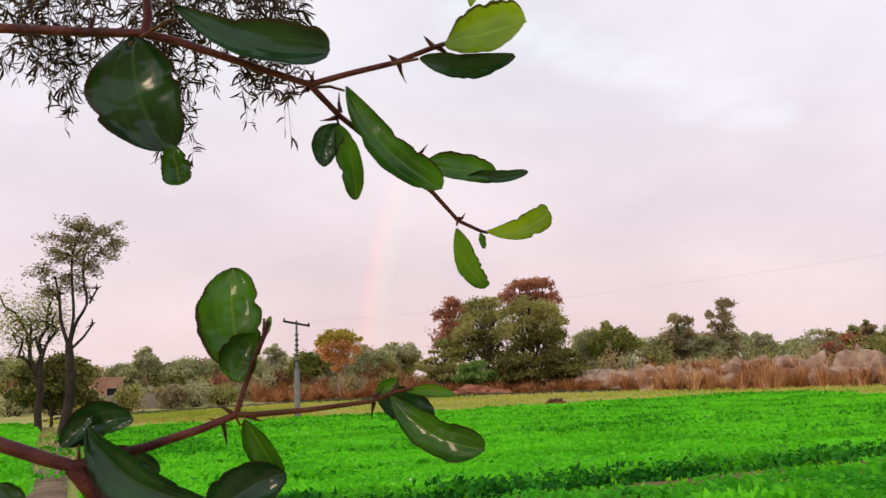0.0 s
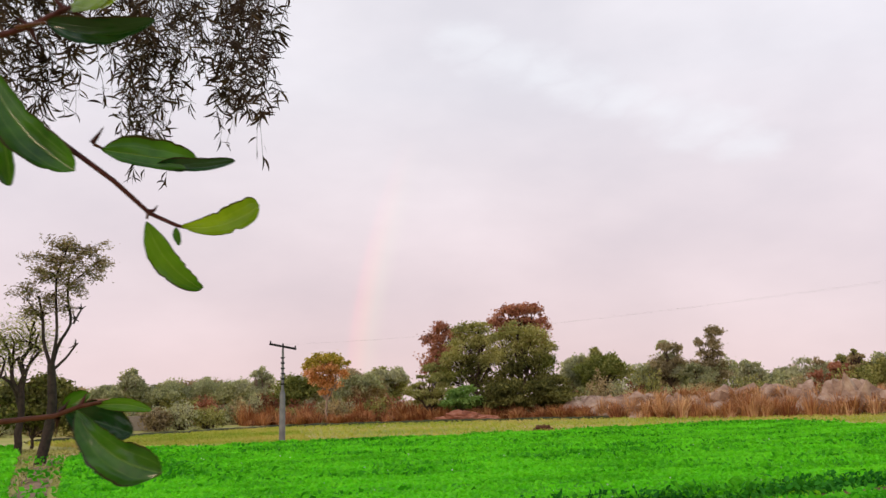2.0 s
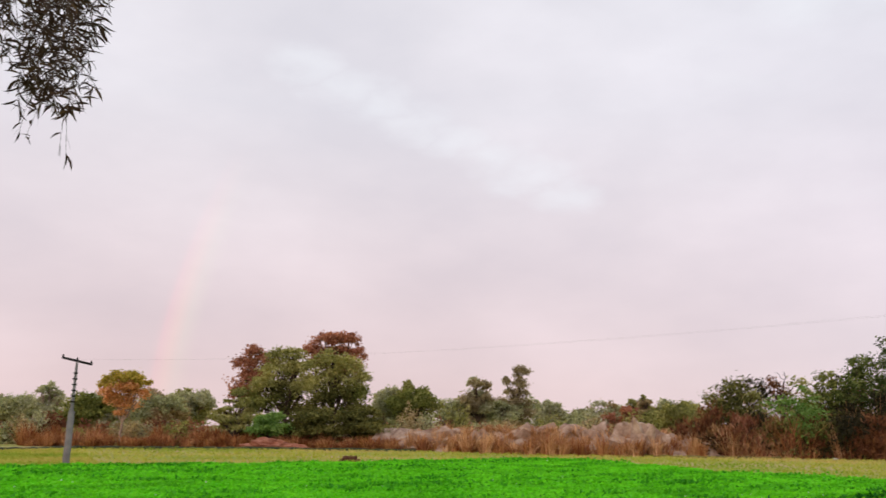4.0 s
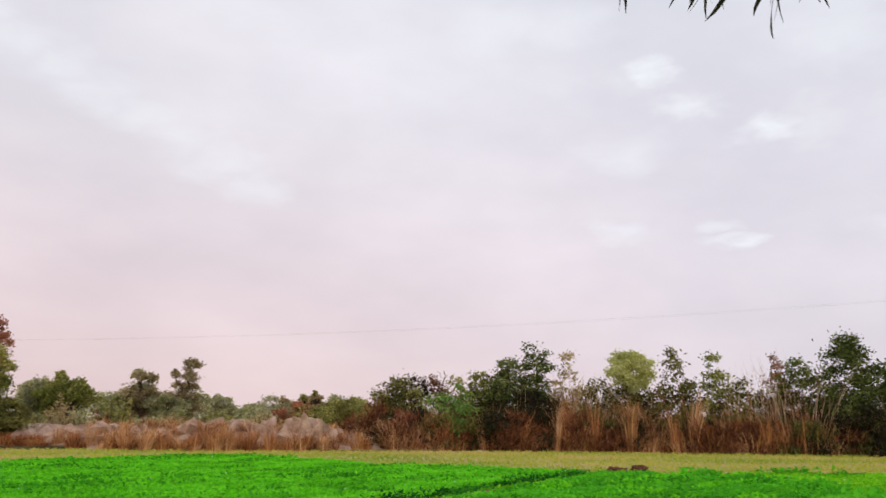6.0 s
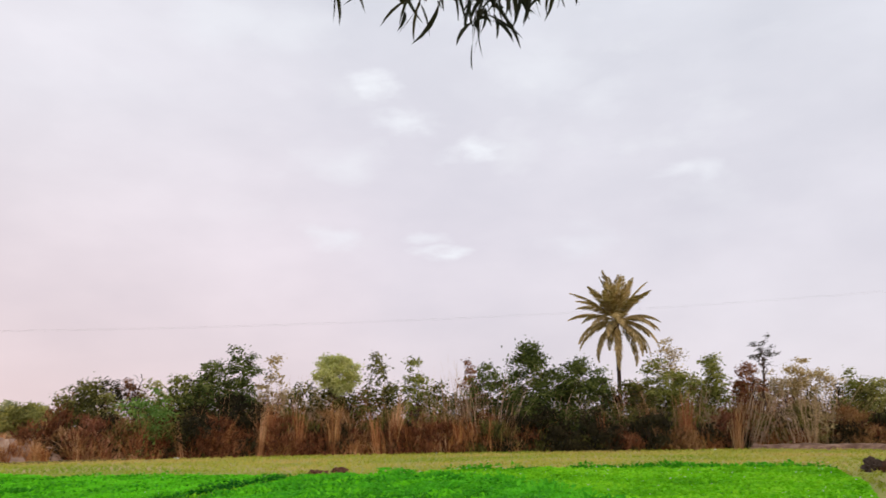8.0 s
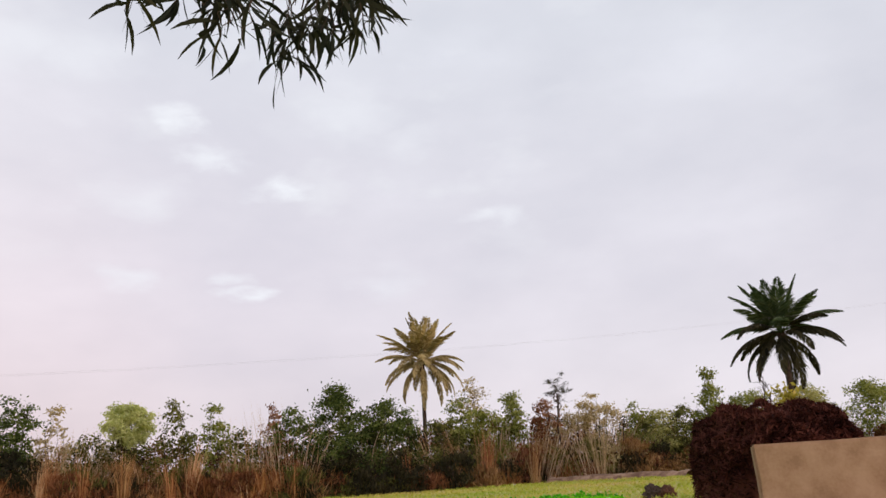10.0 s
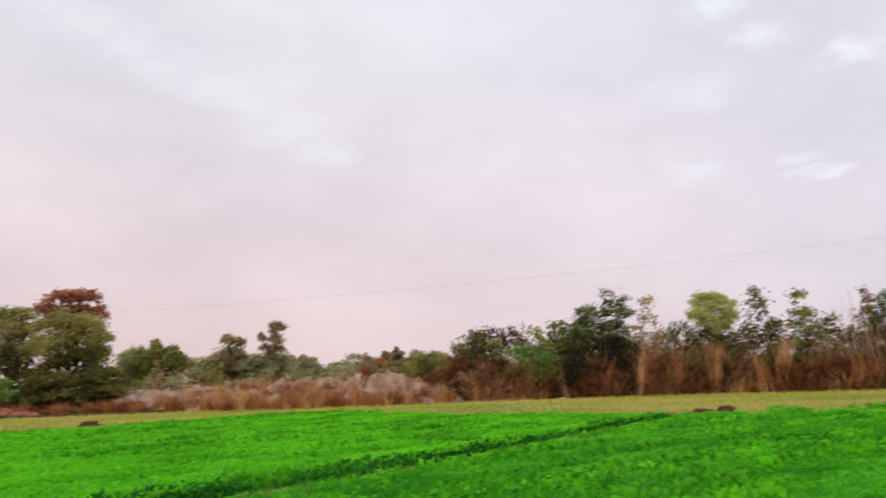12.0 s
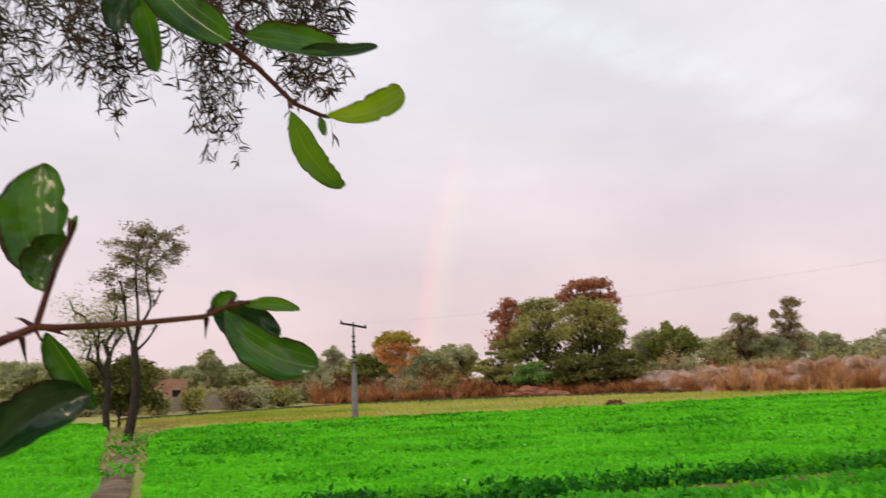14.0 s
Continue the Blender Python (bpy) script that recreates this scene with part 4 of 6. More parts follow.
# trees of the far edge
def far_trees():
    r = np.random.default_rng(70)
    # clump of tall trees: rusty crowns rising out of layered olive ones
    # low crown masses take darker greens: shade under the crowns painted in
    tree("broad_tree", P(3.0, 67), "broad olive-green tree with a rounded lobed crown", "tree",
         [(-1.9, 0.2, 3.2, 1.5, 1.4, 1.5, GREEN), (1.2, 0.2, 2.7, 1.6, 1.4, 1.4, DEEP), (-0.2, 0.5, 4.2, 1.7, 1.4, 1.5, DEEP), (-1.7, -0.3, 5.0, 1.2, 1.1, 1.15), (1.4, -0.3, 4.7, 1.3, 1.1, 1.25), (-0.6, 0, 6.2, 1.45, 1.2, 1.25), (0.9, 0.3, 6.5, 1.2, 1.1, 1.1), (-0.8, 0.2, 7.4, 1.05, 0.9, 0.85), (0.4, 0, 7.7, 0.95, 0.8, 0.75)], OLIVE, 0.28, 0.25, 0, 0.22, 34, seed=71, tight=0.2, flat=0.1, dense=80)
    tree("broad_tree", P(6.4, 66), "olive-green tree with a rounded spreading crown", "tree",
         [(-1.7, 0, 5.1, 1.25, 1.1, 1.2), (-1.6, 0, 6.5, 1.1, 1.0, 0.95), (-0.2, -0.3, 7.0, 1.25, 1.0, 0.95), (1.2, 0, 6.6, 1.3, 1.1, 1.05), (2.2, 0.2, 5.6, 1.0, 0.9, 1.1), (0.4, 0.2, 5.6, 1.4, 1.2, 1.2), (2.0, 0, 4.3, 1.1, 1.0, 1.2, GREEN), (0.6, -0.6, 4.1, 1.25, 1.0, 1.2, DEEP), (-1.0, -0.4, 3.6, 1.2, 1.0, 1.3, DEEP), (1.7, 0, 3.0, 1.3, 1.1, 1.2, DEEP)], OLIVE, 0.28, 0.25, 0, 0.22, 34, seed=72, tight=0.2, flat=0.1, dense=80)
    tree("rusty_tree", P(6.4, 69.5), "tall tree with a rust-coloured crown rising out of the olive trees", "tree",
         [(-1.9, 0, 8.30, 0.9, 0.8, 0.77), (-0.9, 0, 9.25, 0.95, 0.9, 0.77), (0.2, 0, 9.45, 1.0, 0.9, 0.66), (1.2, 0, 9.15, 0.9, 0.9, 0.77), (1.9, 0, 7.90, 0.8, 0.8, 0.99), (0.4, 0.3, 8.00, 1.6, 1.3, 0.99), (-1.0, 0, 7.60, 1.2, 1.1, 0.88), (1.4, 0, 6.70, 1.1, 1.0, 0.88)], RUST, 0.25, 0.5, 0, 0.22, 22, seed=73, tight=0.22)
    tree("rusty_tree", P(0.55, 69), "rust-brown tree beside the broad olive tree", "tree",
         [(0.1, 0, 7.8, 0.95, 0.9, 0.75), (-0.7, 0, 6.9, 1.0, 0.9, 0.85), (0.9, 0, 6.9, 1.1, 0.9, 0.9), (-0.7, 0, 5.7, 1.15, 1.0, 1.0), (0.9, -0.5, 5.4, 1.2, 1.0, 1.0), (-0.4, 0, 4.3, 1.3, 1.2, 1.1)], RUST, 0.22, 0.4, 0, 0.22, 22, seed=74, tight=0.22)
    tree("tree", P(20.0, 84), "tall thin tree with a lobed brownish-olive crown", "tree",
         [(0.3, 0, 7.5, 0.95, 0.9, 0.85), (0.0, 0, 6.4, 0.85, 0.8, 0.8), (-1.35, 0, 6.6, 0.45, 0.45, 0.6), (-0.9, 0, 5.5, 0.7, 0.7, 0.6), (0.6, 0, 5.4, 0.6, 0.6, 0.6), (0, 0, 4.4, 1.3, 1.1, 0.9), (0, 0, 3.2, 1.5, 1.3, 1.0)], DUSKY, 0.14, 0.4, 0, 0.22, 18, seed=130, tight=0.24)
    tree("broad_tree", P(-0.5, 66), "olive tree beside the rust-brown one", "tree", layer_blobs(r, 5.0, 3.4, 0.15, 9), OLIVE, 0.14, 0.25, 0, 0.23, 22, seed=79)
    tree("bush", P(-0.4, 64), "olive bush at the foot of the tall trees", "bush", layer_blobs(r, 4.0, 4.0, 0.1, 9), OLIVE, 0.12, 0.2, 3800, 0.22, 24, seed=75)
    tree("bush", P(1.9, 62), "fresh green bush at the foot of the tall trees", "bush", ball_blobs(r, 3.0, 2.8, 0.2), FRESH, 0.08, 0.2, 1600, 0.2, 18, seed=76)
    tree("bush", P(8.2, 63), "dark bush under the spreading tree", "bush", ball_blobs(r, 3.6, 4.4, 0.1), DEEP, 0.1, 0.2, 2600, 0.22, 22, seed=77)
    tree("bush", P(4.9, 63), "dark bush between two trunks", "bush", ball_blobs(r, 3.4, 4.4, 0.1), DEEP, 0.1, 0.2, 2600, 0.22, 22, seed=78)
    for k, az in enumerate(np.arange(-34, 33, 1.1)):
        d = np.interp(az, [-34, -20, -8, 4, 11, 20, 32], [62, 72, 71, 68, 68, 72, 70]) + r.uniform(-1, 3)
        shoot_bush("scrub_bush", P(az, d), "low brown and olive undergrowth along the far field edge", "bush", r.uniform(1.4, 2.8) + (1.6 if az > 12 and k % 3 == 0 else 0.4 if az > 10 else 0), 3.6, (TAN, HAZE, REDDISH, OLIVE, RUST, HAZE_GREEN)[k % 6], 24, 60, 0.24, 0.0, 500 + k, "undergrowth of the far edge", 0.32)
    tree("amber_tree", P(-7.9, 66), "small tree with amber and yellow-green leaves on a pale trunk", "tree",
         [(-1.2, 0, 4.7, 0.75, 0.7, 0.75, AMBER_TOP), (-0.4, 0, 5.2, 0.85, 0.8, 0.7, AMBER_TOP), (0.5, 0, 5.25, 0.85, 0.7, 0.65, AMBER_TOP), (1.2, 0, 4.8, 0.7, 0.7, 0.7, AMBER_TOP), (-1.3, 0, 3.9, 0.65, 0.6, 0.7), (0.0, -0.4, 4.3, 1.0, 0.8, 0.85), (1.0, 0, 4.0, 0.75, 0.7, 0.75), (-0.6, 0, 3.4, 0.75, 0.7, 0.75), (0.4, 0, 3.1, 0.75, 0.7, 0.7), (-0.1, 0, 2.4, 0.5, 0.5, 0.5)], AMBER, 0.13, 0.35, 0, 0.2, 20, PALE_BARK, 140, tight=0.22, flat=0.2)
    # az, distance, height, width, low, leaf, name, label
    rows = (
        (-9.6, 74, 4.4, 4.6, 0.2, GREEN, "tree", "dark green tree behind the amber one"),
        (-5.7, 76, 4.6, 4.4, 0.25, HAZE_GREEN, "tree", "green tree beside the amber one"),
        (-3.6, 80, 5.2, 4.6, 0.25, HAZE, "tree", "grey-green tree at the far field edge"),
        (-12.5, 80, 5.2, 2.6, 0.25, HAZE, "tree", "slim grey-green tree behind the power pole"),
        (-15.0, 85, 4.6, 6.0, 0.15, HAZE_GREEN, "tree", "rounded green tree far across the field"),
        (-17.4, 86, 4.8, 6.0, 0.15, HAZE_GREEN, "tree", "rounded dark green tree far across the field"),
        (-19.4, 84, 4.2, 4.4, 0.15, HAZE_GREEN, "tree", "low dark green tree far across the field"),
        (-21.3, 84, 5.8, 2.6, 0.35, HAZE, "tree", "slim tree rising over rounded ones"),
        (-22.4, 88, 4.6, 5.2, 0.15, HAZE_GREEN, "tree", "rounded green tree behind a low wall"),
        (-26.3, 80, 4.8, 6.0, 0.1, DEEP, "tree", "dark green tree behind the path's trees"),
        (-30.0, 76, 4.6, 6.0, 0.1, HAZE_GREEN, "tree", "green tree beyond the dirt path"),
        (-34.0, 78, 5.0, 7.0, 0.1, HAZE_GREEN, "tree", "broad green tree beyond the dirt path"),
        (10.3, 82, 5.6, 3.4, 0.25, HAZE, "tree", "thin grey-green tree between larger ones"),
        (11.4, 84, 5.2, 4.6, 0.15, HAZE_GREEN, "tree", "green tree behind the dry reeds"),
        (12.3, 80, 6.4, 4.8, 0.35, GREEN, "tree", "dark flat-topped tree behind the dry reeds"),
        (15.6, 84, 5.2, 3.4, 0.15, HAZE_GREEN, "tree", "low dark tree behind the dry reeds"),
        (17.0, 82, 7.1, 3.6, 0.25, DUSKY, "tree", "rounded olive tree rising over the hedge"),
        (19.0, 84, 5.0, 4.4, 0.1, HAZE_GREEN, "tree", "low green tree in the far hedge"),
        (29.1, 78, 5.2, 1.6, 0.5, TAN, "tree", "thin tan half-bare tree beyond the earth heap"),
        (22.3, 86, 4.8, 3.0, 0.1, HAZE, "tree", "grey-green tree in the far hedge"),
        (24.6, 90, 4.3, 3.2, 0.1, HAZE_GREEN, "tree", "low green tree in the far hedge"),
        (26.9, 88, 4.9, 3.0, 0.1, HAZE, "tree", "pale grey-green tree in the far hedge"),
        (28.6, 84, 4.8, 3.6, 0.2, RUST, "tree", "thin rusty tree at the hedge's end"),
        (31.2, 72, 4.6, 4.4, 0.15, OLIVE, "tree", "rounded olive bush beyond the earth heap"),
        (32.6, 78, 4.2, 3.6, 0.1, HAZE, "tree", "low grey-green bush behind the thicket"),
    )
    for k, az in enumerate([*np.arange(-33.5, -2, 1.5), *np.arange(10.5, 33.5, 1.25)]):
        spray_bush("hedge_tree", P(az + r.uniform(-0.4, 0.4), r.uniform(84, 94)), "low haze-paled tree in the hedge across the fields", "tree", r.uniform(2.7, 3.9) if az < 0 else r.uniform(3.2, 5.0), r.uniform(3.2, 4.6), (HAZE_GREEN, HAZE, OLIVE, HAZE_GREEN, TAN, HAZE, RUST)[k % 7], 0.05, 44, 50, 0.32, 820 + k, "low hedge trees")
    for i, (az, d, h, w, low, leaf, nm, lb) in enumerate(rows):
        tree(nm, P(az, d), lb, "tree", layer_blobs(r, h, w * 1.1, low * 0.85, 15, [leaf, leaf, (HAZE, TAN, OLIVE, HAZE_GREEN)[i % 4]], 0.95), leaf, 0.16, 0.35, 0, 0.25, 18, PALE_BARK if leaf is HAZE else BARK, 100 + i, tight=0.22)


far_trees()


def thicket():
    r = np.random.default_rng(80)
    # az, distance, height, width, low, cone, leaf, label
    rows = (
        (34.8, 60, 5.2, 3.4, 0.2, 0, DEEP, "dark green ragged bush at the thicket's end"),
        (36.4, 61, 4.6, 2.4, 0.2, 0, OLIVE, "olive bush beside a dead trunk"),
        (38.9, 57.2, 4.7, 2.8, 0.2, 0, FRESH, "bright green bush in the thicket"),
        (40.9, 61, 5.8, 2.8, 0.25, 0, GREEN, "loose green bush in the thicket"),
        (43.0, 61, 6.9, 3.8, 0.2, 0, LEAFY, "large dark green bush standing out of the thicket"),
        (45.0, 61, 8.0, 3.1, 0.2, 0, LEAFY, "large green bush leaning out of the thicket"),
        # five near-black bushes: the hollows' shade is put into their leaf colour
        (42.6, 58.6, 3.4, 2.8, 0.0, 0, SCRUB_DARK, "blackish bush standing for the shade under the large green one"),
        (44.6, 58.8, 4.2, 3.2, 0.0, 0, SCRUB_DARK, "blackish dense bush standing for a shaded hollow in the thicket"),
        (46.4, 59.0, 3.6, 2.6, 0.0, 0, SCRUB_DARK, "blackish low bush standing for shade beside straw reeds"),
        (66.5, 60.0, 3.2, 3.4, 0.0, 0, SCRUB_DARK, "blackish bush standing for shade at the foot of a green one"),
        (70.5, 60.8, 3.0, 3.2, 0.0, 0, SCRUB_DARK, "blackish low bush standing for shade before the date palm"),
        (47.4, 60, 7.2, 2.2, 0.2, 0, TAN, "thin tan shrub with sparse leaves"),
        (49.4, 62, 5.6, 3.0, 0.2, 0, DEEP, "dark ragged bush among the reeds"),
        (51.9, 62, 5.0, 3.6, 0.1, 0, DEEP, "dark bush under the pale round tree"),
        (54.9, 61, 7.4, 2.8, 0.2, 0.3, DEEP, "loose dark shrub with upright shoots"),
        (57.6, 61, 6.9, 2.8, 0.2, 0.3, GREEN, "loose green shrub with upright shoots"),
        (59.4, 62, 5.4, 3.0, 0.15, 0, DEEP, "dark bush among the reeds"),
        (61.6, 63, 7.0, 2.2, 0.3, 0.4, REDDISH, "dark reddish half-dry shrub"),
        (63.2, 62, 6.6, 3.4, 0.15, 0, LEAFY, "green bush in the thicket"),
        (66.1, 62, 8.3, 4.8, 0.1, 0.35, LEAFY, "large dark green bush with a pointed top"),
        (67.9, 63, 6.4, 3.4, 0.1, 0, LEAFY, "dense green bush in the thicket"),
        (69.5, 62, 7.2, 3.2, 0.1, 0.2, LEAFY, "dark green bush before the date palm"),
        (71.0, 63, 6.2, 3.0, 0.1, 0.2, LEAFY, "green bush before the date palm"),
        (73.6, 63, 5.4, 3.2, 0.1, 0, DEEP, "dark bush at the date palm's foot"),
        (75.2, 65, 7.2, 3.2, 0.1, 0, GREEN, "olive bush beside the date palm"),
        (77.2, 66, 6.0, 3.4, 0.1, 0, GREEN, "green bush in the thicket"),
        (78.9, 67, 7.6, 3.0, 0.15, 0.6, GREEN, "pointed green bush in the thicket"),
        (81.2, 68, 6.6, 2.8, 0.2, 0.2, REDDISH, "reddish half-dry bush under the thorn tree"),
        (83.2, 70, 6.6, 3.2, 0.1, 0, TAN, "tan half-dry shrub in the thicket"),
        (84.6, 69, 6.9, 3.0, 0.1, 0.2, TAN, "tan fuzzy half-dry shrub with feathery tops"),
        (86.2, 73, 6.3, 3.4, 0.1, 0, TAN, "tan and olive feathery shrub in the thicket"),
        (87.7, 75, 6.5, 3.4, 0.1, 0.3, GREEN, "green bush in the thicket"),
        (89.4, 76, 5.6, 3.6, 0.1, 0, OLIVE, "olive-green bush in the thicket"),
        (91.0, 76, 5.8, 3.4, 0.1, 0, DEEP, "dark bush beside the brush heap"),
        (92.95, 64, 7.5, 2.5, 0.2, 0.75, GREEN, "slim conical green tree behind the brush heap"),
        (95.5, 80, 6.4, 5.0, 0.1, 0, GREEN, "green bush behind the brush heap"),
        (97.6, 42, 4.3, 1.8, 0.2, 0, AMBER_TOP, "yellow-green bush behind the brush heap"),
        (99.0, 82, 6.8, 5.4, 0.1, 0, OLIVE, "olive bush behind the brush heap"),
        (103.0, 82, 6.8, 5.4, 0.1, 0, GREEN, "green bush behind the mud wall"),
    )
    for i, (az, d, h, w, low, cone, leaf, lb) in enumerate(rows):
        kind_ = "tree" if "tree behind" in lb or "conical" in lb else "bush"
        spray_bush(kind_, P(az, d + (1.8 if 33 < az < 92 else 0)), lb, kind_, h, w * 1.12, leaf, low, int((14 if 46 < az < 62 else 19) * w * (h / 6) * (0.55 if leaf is TAN else 1)), 70, 0.25, 200 + i, cone=cone)
    tree("tree", P(52.0, 64), "pale yellow-green round-topped tree on thin stems", "tree",
         [(-1.7, 0, 6.0, 0.9, 0.8, 0.8), (-0.9, 0.2, 6.9, 1.0, 0.8, 0.8), (0.2, 0, 7.2, 0.9, 0.8, 0.7), (1.2, 0, 6.8, 0.9, 0.8, 0.8), (1.8, 0.1, 5.9, 0.8, 0.7, 0.7), (0, 0, 6.3, 1.2, 1.0, 0.9), (-0.9, 0, 5.3, 1.0, 0.8, 0.8), (0.9, 0, 5.2, 1.0, 0.8, 0.8), (0, 0, 4.7, 0.8, 0.8, 0.7)], PALE, 0.09, 0.45, 0, 0.2, 18, seed=245, tight=0.24)
    spray_bush("tree", P(76.0, 72), "tan feathery round-topped tree behind the date palm", "tree",
         9.5, 2.7, TAN, 0.55, 44, 60, 0.2, 246)
    # duller shrubs standing between and behind, closing the thicket; near-black ones paint its shaded gaps
    for k, az in enumerate(np.arange(34.2, 96, 1.25)):
        d = np.interp(az, [31, 50, 62, 74, 86, 102], [63, 66, 67.5, 69.5, 78, 88]) + r.uniform(-0.6, 1.6)
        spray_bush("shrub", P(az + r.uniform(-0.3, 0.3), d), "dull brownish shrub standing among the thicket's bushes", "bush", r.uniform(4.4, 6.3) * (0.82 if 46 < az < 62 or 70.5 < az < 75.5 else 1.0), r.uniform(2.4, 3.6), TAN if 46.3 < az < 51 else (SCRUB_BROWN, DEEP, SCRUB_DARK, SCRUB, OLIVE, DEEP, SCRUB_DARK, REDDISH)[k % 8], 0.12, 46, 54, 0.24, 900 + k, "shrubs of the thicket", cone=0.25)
    # brown scrub filling the foot of the thicket; the blackest leaves paint shade between the reeds
    k = 0
    for az in np.arange(33.0, 104, 0.8):
        d = np.interp(az, [31, 50, 62, 74, 86, 102], [57.6, 60.4, 61.6, 63.2, 73, 83]) + r.uniform(-1.0, 1.6)
        h = (r.uniform(1.0, 2.8) + (1.4 if k % 4 == 0 else 0)) * (0.75 if 63 < az < 79 else 1.0)
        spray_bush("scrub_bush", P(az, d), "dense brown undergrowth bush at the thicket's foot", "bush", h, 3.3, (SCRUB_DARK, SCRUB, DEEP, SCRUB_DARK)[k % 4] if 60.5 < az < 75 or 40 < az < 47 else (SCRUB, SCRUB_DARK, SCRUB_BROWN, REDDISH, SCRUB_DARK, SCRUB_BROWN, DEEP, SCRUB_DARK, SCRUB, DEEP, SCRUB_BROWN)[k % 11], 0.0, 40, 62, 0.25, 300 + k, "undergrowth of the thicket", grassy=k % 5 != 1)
        k += 1


thicket()


def frond_geo(rng, base, az, rise, length, droop, leaflet, pairs=30, hang=0.35):
    """One feathered palm frond: the rib's path and its leaflets."""
    s = np.linspace(0, 1, 12)
    ang = rise - droop * s ** 1.3
    step = length / 11
    hor = np.concatenate([[0], np.cumsum(np.cos(ang[:-1]) * step)])
    ver = np.concatenate([[0], np.cumsum(np.sin(ang[:-1]) * step)])
    dirh = np.array([math.cos(az), math.sin(az), 0])
    rib = base + hor[:, None] * dirh + np.array([0, 0, 1.0]) * ver[:, None]
    u = np.linspace(0.18, 0.99, pairs)
    pos = np.stack([np.interp(u, s, rib[:, i]) for i in range(3)], 1)
    tan = unit(np.stack([np.interp(u, s, np.gradient(rib[:, i])) for i in range(3)], 1))
    side = np.array([-math.sin(az), math.cos(az), 0])
    C, D, L = [], [], []
    for sg in (-1, 1):
        d = unit(tan * 0.9 + sg * side * rng.uniform(0.6, 0.95, (pairs, 1)) + np.array([0, 0, -hang]) + rng.normal(size=(pairs, 3)) * 0.08)
        l = leaflet * np.sin(math.pi * (0.15 + 0.8 * u)) * rng.uniform(0.8, 1.1, pairs)
        C.append(pos + d * l[:, None] / 2)
        D.append(d)
        L.append(l)
    return np.concatenate([rib, np.linspace(0.035, 0.008, 12)[:, None]], 1), np.concatenate(C), np.concatenate(D), np.concatenate(L)


def palm(at, heart, reach, fronds, leaf, label, seed, trunk_r=0.18, skirt=None):
    rng = np.random.default_rng(seed)
    ob = empty("date_palm", at, label, "palm tree")
    z = np.linspace(-0.1, heart, 34)
    rad = trunk_r * (1 + 0.08 * (np.arange(34) % 2)) * np.interp(z, [0, 1, heart - 1, heart], [1.25, 1, 0.95, 1.5])
    part("trunk", raw("trunk", *tube_geo([np.stack([0.015 * z, 0 * z, z, rad], 1)], 10), PALM_BARK, True), ob)
    top = np.array([0.015 * heart, 0, heart])
    for i in range(fronds):
        f = i / fronds
        # upright heart fronds, then arching ones, then a hanging skirt
        rise = np.interp(f, [0, 0.25, 0.6, 1.0], [1.45, 1.05, 0.42, -0.60]) + rng.normal() * 0.12
        droop = np.interp(f, [0, 0.25, 0.6, 1.0], [0.15, 0.55, 1.40, 1.35]) + rng.uniform(-0.15, 0.25)
        ln = reach * np.interp(f, [0, 0.2, 0.5, 1.0], [0.95, 1.0, 0.96, 1.06]) * rng.uniform(0.9, 1.08)
        rib, C, D, L = frond_geo(rng, top, i * 2.399 + rng.normal() * 0.1, rise, ln, droop, 0.90, pairs=64, hang=0.15 + 0.75 * f)
        V1, F1 = tube_geo([rib], 4)
        V2, F2 = leaf_geo(rng, C, L, 0.115, D, 0.02)
        part("frond", raw("frond", np.concatenate([V1, V2]), np.concatenate([F1, F2 + len(V1)]), leaf if f < 0.55 or skirt is None else skirt), ob)
    return ob


palm(P(72.5, 69), 10.9, 4.6, 48, PALM_LEAF, "tall date palm with straw-green drooping fronds", 91, skirt=PALM_STRAW)
palm(P(98.2, 52), 8.5, 3.9, 36, PALM_GREEN, "date palm with dark green fronds above brown dead ones", 92, skirt=SCRUB_DARK)


def bare_tree(name, at, label, h, limbs, r0, seed, tufts=None, mat=BARK, leaf=None, n=0, ls=0.15, crown_from=0.45, start=(0.28, 0.45)):
    rng = np.random.default_rng(seed)
    ob = empty(name, at, label, "tree")
    paths, ends = [limb(rng, (0, 0, -0.1), (0, 0, h * start[1]), r0, r0 * 0.7, 7, 0.06)], []
    for x, y, z in limbs:
        s = np.array([0, 0, h * rng.uniform(*start)])
        e = np.array([x, y, z])
        paths.append(limb(rng, s, e, r0 * 0.55, r0 * 0.2, 8, 0.14))
        ends.append(e)
        for _ in range(5):
            b = s + (e - s) * rng.uniform(0.4, 1.0)
            t = b + unit(rng.normal(size=3) + np.array([0, 0, 0.5])) * h * rng.uniform(0.08, 0.18)
            paths.append(limb(rng, b, t, r0 * 0.2, r0 * 0.05, 5, 0.2))
            ends.append(t)
    part("trunk", raw("trunk", *tube_geo(paths), mat, True), ob)
    if leaf:
        E = np.array(ends)
        E = E[E[:, 2] > h * crown_from]
        k = rng.integers(0, len(E), n)
        C = E[k] + rng.normal(size=(n, 3)) * np.array([0.42, 0.42, 0.22]) * tufts
        s = ls * rng.uniform(0.5, 1.3, n)
        D = unit(rng.normal(size=(n, 3)) * np.array([1, 1, 0.35]))
        part("crown", raw("crown", *leaf_geo(rng, C, s, s * 0.35, D), leaf), ob)
    return ob


